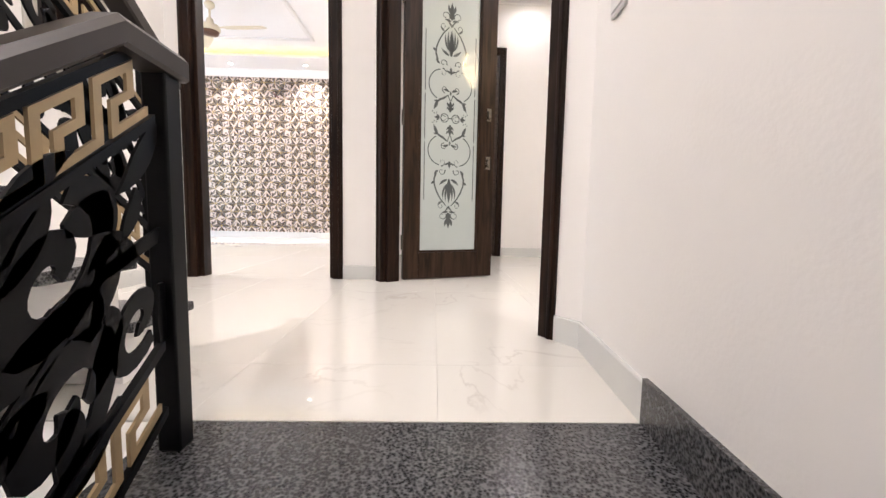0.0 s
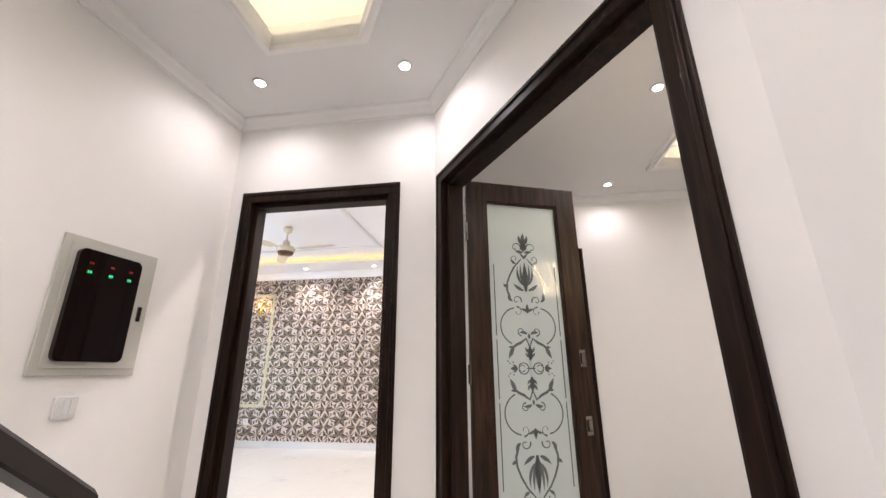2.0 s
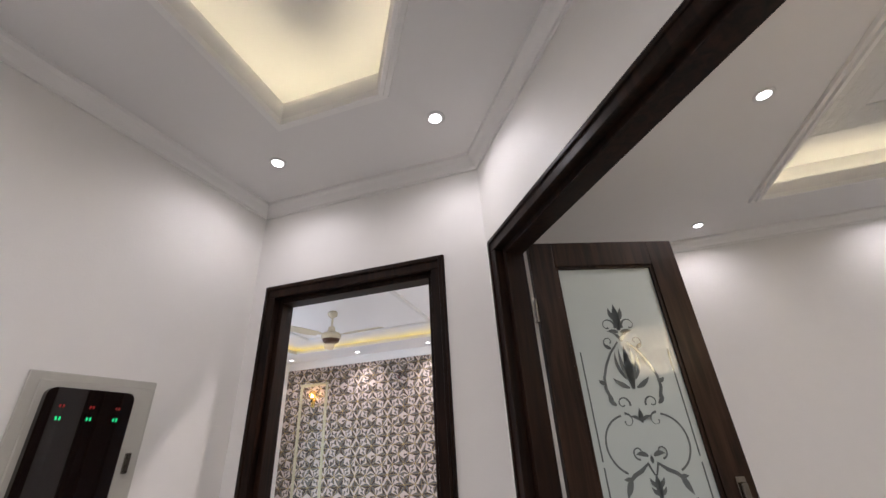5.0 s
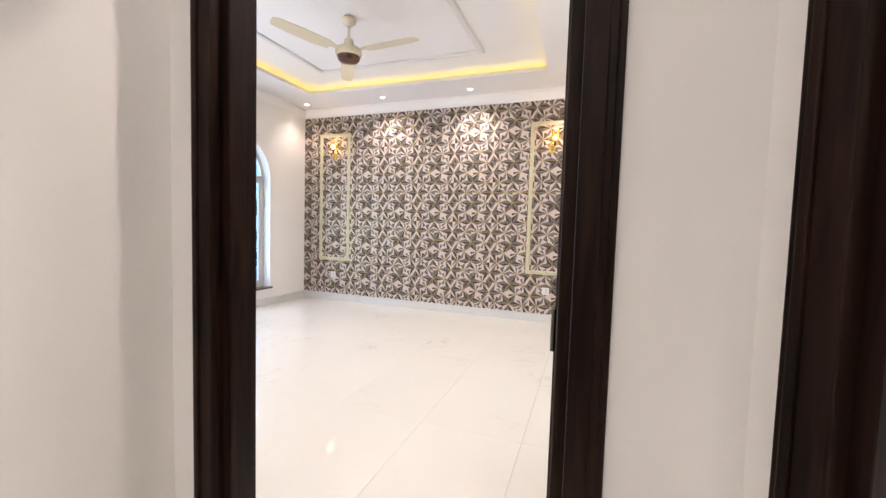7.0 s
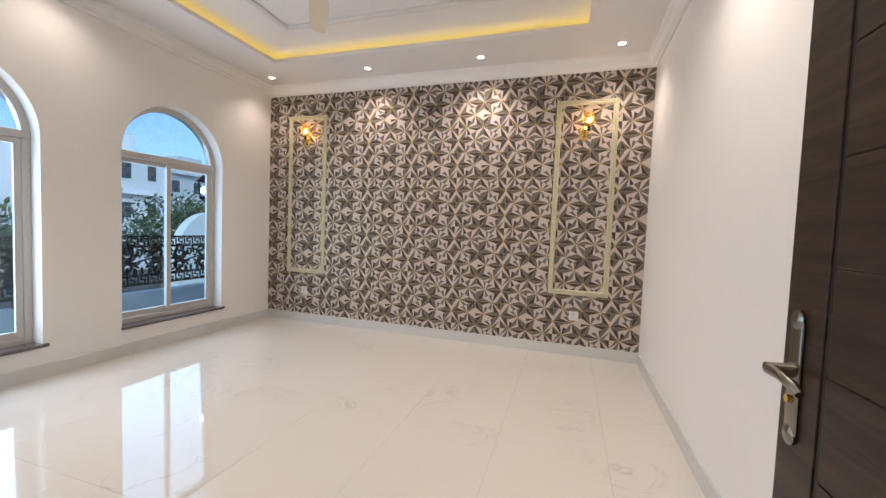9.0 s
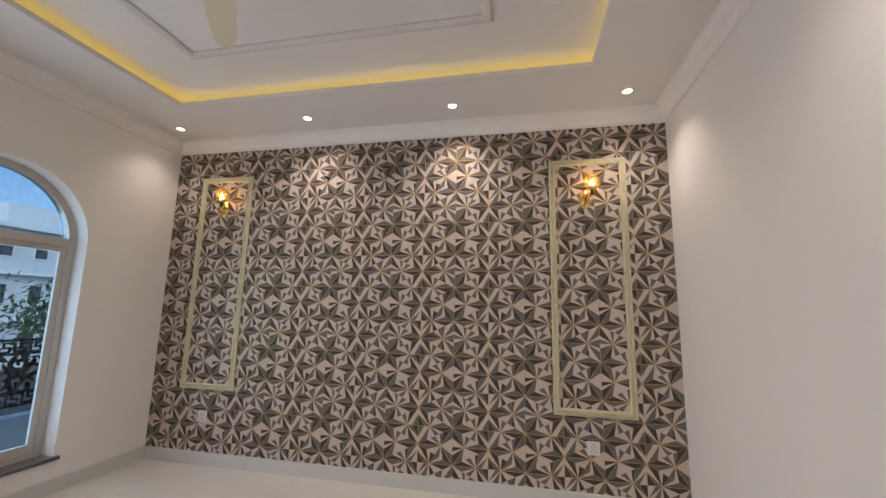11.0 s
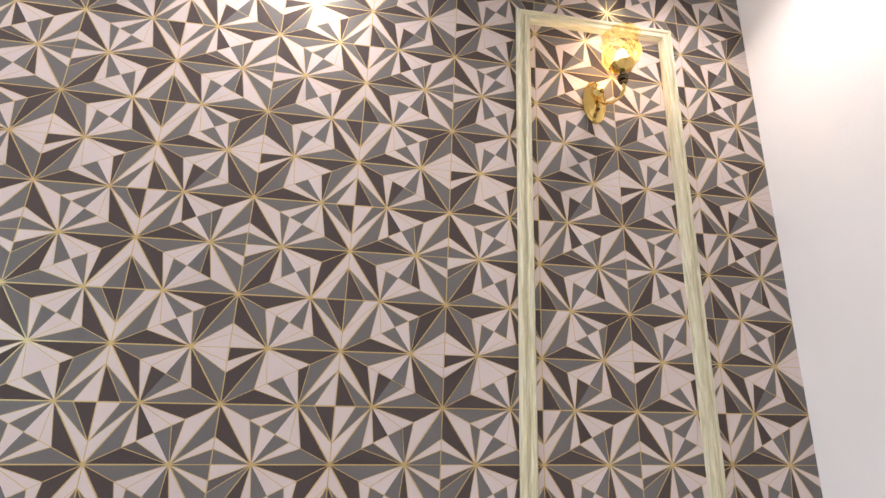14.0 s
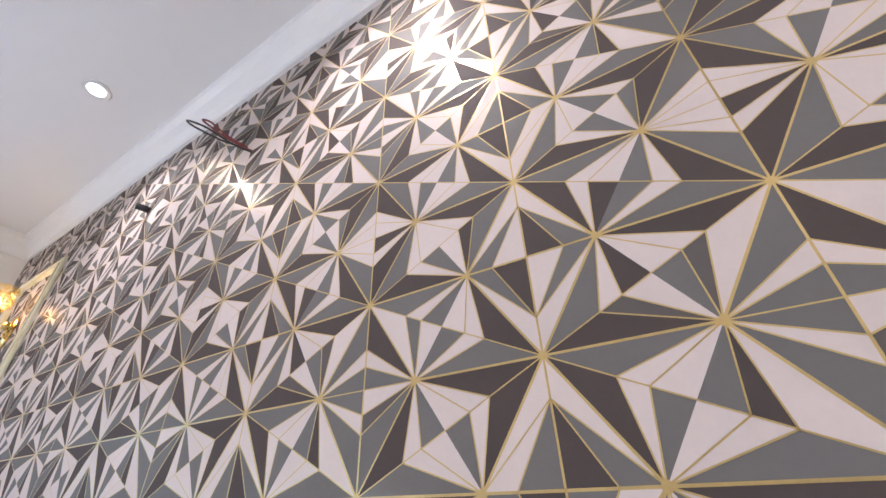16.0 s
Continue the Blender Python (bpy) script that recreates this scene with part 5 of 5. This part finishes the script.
g.v = [(x, y - (0.15 - x) * 0.06 if y < -0.024 else y, z) for x, y, z in g.v]     # the cover does not sit quite flat
part("window", g, SMOKED, door, "smoked acrylic window")
g = Geo()
g.box(PW / 2 - 0.062, -0.028, -0.045, PW / 2 - 0.038, -0.022, 0.03, c=0.003)
part("latch", g, NICKEL, door, "small chrome latch")
for i, x in enumerate((-0.12, -0.02, 0.075)):
    for z, mat, h in ((0.142, LED_GREEN, 0.013), (0.185, LED_RED, 0.010)):
        g = Geo()
        for k in range(2):
            g.box(x + k * 0.011, -0.0268 - (0.15 - x) * 0.06, z, x + 0.006 + k * 0.011, -0.0258 - (0.15 - x) * 0.06, z + h)
        part("display", g, mat, door)
dp.matrix_world = pose(-1.9025, 2.311, 1.473, 0, 0, 85.4)

# ---------- chandelier in the lounge ----------
ch = thing("chandelier", "lit crystal drum chandelier hanging in the lounge", "chandelier", (1.3, 2.36, LZ + 0.2))
g = Geo()
g.lathe([(0, 0), (0.06, 0), (0.06, -0.03), (0.01, -0.05), (0.01, -1.02), (0.0, -1.03)], sides=16)
part("stem", g, BRASS, ch, "", True)
g = Geo()
for z, r in ((-1.05, 0.21), (-1.15, 0.18), (-1.24, 0.13)):
    n = max(8, int(r * 130))
    for k in range(n):
        a = 2 * math.pi * k / n
        g.lathe([(0, 0.05), (0.012, 0.03), (0.014, -0.03), (0, -0.055)], (r * math.cos(a), r * math.sin(a), z), 6)
part("crystals", g, CREAMLAMP, ch, "rings of lit crystal drops")
g = Geo()
for z, r in ((-1.00, 0.215), (-1.10, 0.185), (-1.19, 0.135)):
    pts = [(r * math.cos(k * math.pi / 12), r * math.sin(k * math.pi / 12), z) for k in range(25)]
    g.tube(pts, 0.006, 6)
part("rings", g, BRASS, ch, "", True)

# ---------- balcony and what lies beyond ----------
g = Geo()
g.box(-7.2, 1.0, -0.35, BX0 - 0.23, 9.5, -0.06)
tagged(part("balcony_floor", g, CONCRETE), "grey balcony slab", "balcony", kind="structure")
g = Geo()
g.box(-6.25, 1.0, -0.06, -6.10, 9.5, 0.31)
tagged(part("balcony_parapet", g, SHELL), "low white plastered balcony parapet", "parapet", kind="structure")
RC = thing("balcony_railing", "black cut-metal balcony railing with key bands", "railing", (0, 0, 0))
lift = Vector((0.008, 0, 0))
to_c = lambda u, v: (-6.17, u, v)
for z in (0.40, 0.52, 0.86, 0.985):
    g = Geo()
    ribbon(g, [(1.0, z), (9.5, z)], [0.022, 0.022], to_c, (0.02, 0, 0))
    part("bar", g, BLACK, RC)
for z in (0.41, 0.87):
    g = Geo()
    greek(g, to_c, lift, 1.0, 9.5, z, z + 0.10, 0.12, 0.018)
    part("key_band", g, BLACK, RC)
g = Geo()
scrollwork(to_c, lift, 1.0, 9.5, 0.52, 0.86, joined=g)
tagged(part("scrollwork", g, BLACK, RC), "black cut-metal leaf scrolls", kind="stuff")
for y in (1.0, 3.2, 5.4, 7.6, 9.5):
    g = Geo()
    g.box(-6.19, y - 0.02, 0.31, -6.15, y + 0.02, 1.0, c=0.003)
    part("post", g, BLACK, RC)

g = Geo()
g.box(-400, -400, -4.2, 400, 400, -4.0)
tagged(part("ground", g, ASPHALT), "grey asphalt street and open ground", "ground", kind="structure")


def building(x, y, w, d, h, mat, label, floors, cols):
    b = thing("house", label, "building", (x, y, -4.0))
    g = Geo()
    g.box(0, 0, 0, -d, w, h)
    g.box(0.25, -0.2, h, -d - 0.25, w + 0.2, h + 0.25)
    g.box(-d * 0.3, w * 0.55, h + 0.25, -d * 0.8, w * 0.95, h + 2.6)
    part("wall", g, mat, b)
    fh = h / floors
    for i in range(floors):
        for j in range(cols):
            y0 = w * (j + 0.25) / cols
            wi = part("window_frame", _frame_geo(y0, y0 + w / cols * 0.42, fh * i + fh * 0.35, fh * i + fh * 0.78), SHELL, b)
            g = Geo()
            g.box(0.01, y0 + 0.06, fh * i + fh * 0.35 + 0.06, 0.03, y0 + w / cols * 0.42 - 0.06, fh * i + fh * 0.78 - 0.06)
            part("pane", g, FARGLASS, wi)
        g = Geo()
        g.box(0.0, w * 0.08, fh * (i + 1) - 0.12, 0.45, w * 0.92, fh * (i + 1))
        part("ledge", g, mat, b)
    return b


def _frame_geo(y0, y1, z0, z1):
    g = Geo()
    for a in ((y0, z0, y1, z0 + 0.07), (y0, z1 - 0.07, y1, z1), (y0, z0 + 0.07, y0 + 0.07, z1 - 0.07), (y1 - 0.07, z0 + 0.07, y1, z1 - 0.07)):
        g.box(0.002, a[0], a[1], 0.05, a[2], a[3])
    return g


building(-42, 24, 9.6, 12, 11.3, FACADE, "pale lilac-white three-storey house", 3, 4)
building(-44, 35.2, 8, 12, 10.4, FACADE_GREY, "light grey three-storey house", 3, 3)
building(-46, 4, 14, 12, 8.2, FACADE, "pale plastered three-storey house", 3, 4)
building(-58, -18, 16, 12, 8.8, FACADE_GREY, "light grey plastered house", 3, 4)


def tree(x, y, height, spread, seed):
    rnd = random.Random(seed)
    t = thing("tree", "leafy green street tree with an uneven crown", "tree", (x, y, -4.0), "trees")
    g = Geo()
    top = height * 0.55
    g.tube([(0, 0, 0), (0.05, 0.03, top * 0.5), (0.0, 0.1, top)], [0.16, 0.12, 0.08], 8)
    tips = []
    for k in range(9):
        a, r = rnd.uniform(0, 6.28), spread * rnd.uniform(0.35, 0.8)
        e = Vector((r * math.cos(a), r * math.sin(a), height * rnd.uniform(0.6, 0.93)))
        s = Vector((0, 0.05, top * rnd.uniform(0.6, 1.0)))
        g.tube([s, (s + e) / 2 + Vector((0, 0, 0.15)), e], [0.06, 0.04, 0.015], 6)
        tips.append(e)
    part("trunk", g, BARK, t)
    for slot in (0, 1):
        g = Geo()
        for e in tips + [Vector((0, 0, height * 0.9)), Vector((0.2, 0.1, height * 0.75))]:
            for k in range(150):
                p = e + Vector((rnd.gauss(0, 1), rnd.gauss(0, 1), rnd.gauss(0, 0.75))) * spread * 0.24
                d = Vector((rnd.gauss(0, 1), rnd.gauss(0, 1), rnd.gauss(0, 1))).normalized()
                u = d.cross(Vector((0.2, 0.5, 0.8))).normalized() * 0.06
                v = d * 0.13
                g.face([p - v, p + u, p + v, p - u])
        part("foliage", g, LEAF[slot], t)


for x, y, h, s, k in ((-20, 17, 6.0, 2.6, 1), (-22, 22.5, 6.4, 2.8, 2), (-19, 12, 5.4, 2.4, 3), (-24, 8, 5.8, 2.6, 4), (-26, 28, 6.6, 3.0, 5), (-18, 3, 5.2, 2.4, 6)):
    tree(x, y, h, s, k)

# rounded white canopy beyond the railing
g = Geo()
n = 18
for i in range(n):
    a0, a1 = math.pi * i / n, math.pi * (i + 1) / n
    g.prism([(-12.0, 12.8 + 1.2 * math.cos(a), 0.25 + 1.2 * math.sin(a)) for a in (a0, a1)] + [(-12.0, 12.8 + 1.12 * math.cos(a), 0.25 + 1.12 * math.sin(a)) for a in (a1, a0)], (-0.3, 0, 0))
g.box(-12.3, 11.6, -4.0, -12.0, 14.0, 0.25)
g.prism([(-12.02, 12.8 + 1.12 * math.cos(math.pi * i / n), 0.25 + 1.12 * math.sin(math.pi * i / n)) for i in range(n + 1)], (-0.05, 0, 0))
tagged(part("arched_gable", g, SHELL), "white rounded gable of the porch next door", "porch", kind="structure")

# lantern on the balcony wall
ln = thing("wall_lantern", "black outdoor lantern with a glowing bulb", "outdoor lamp", (-6.1, 7.33, 1.54))
g = Geo()
g.lathe([(0.0, 0.30), (0.02, 0.28), (0.10, 0.20), (0.11, 0.19), (0.02, 0.19)], sides=8)
g.lathe([(0.0, -0.06), (0.05, -0.03), (0.06, 0.0), (0.0, 0.0)], sides=8)
for k in range(4):
    a = k * math.pi / 2
    g.tube([(0.055 * math.cos(a), 0.055 * math.sin(a), 0), (0.08 * math.cos(a), 0.08 * math.sin(a), 0.19)], 0.006, 6)
g.tube([(0, 0, -0.06), (0, 0.1, -0.12), (0, 0.6, -0.1)], 0.012, 8)
part("cage", g, BLACK, ln)
g = Geo()
g.lathe([(0, 0.03), (0.03, 0.05), (0.035, 0.1), (0.0, 0.14)], sides=10)
part("bulb", g, LAMPFACE, ln)
g = Geo()
g.box(-6.25, 7.93, -0.06, BX0 - 0.23, 8.05, 3.2)
tagged(part("balcony_end_wall", g, SHELL), "white balcony end wall", "wall", kind="structure")
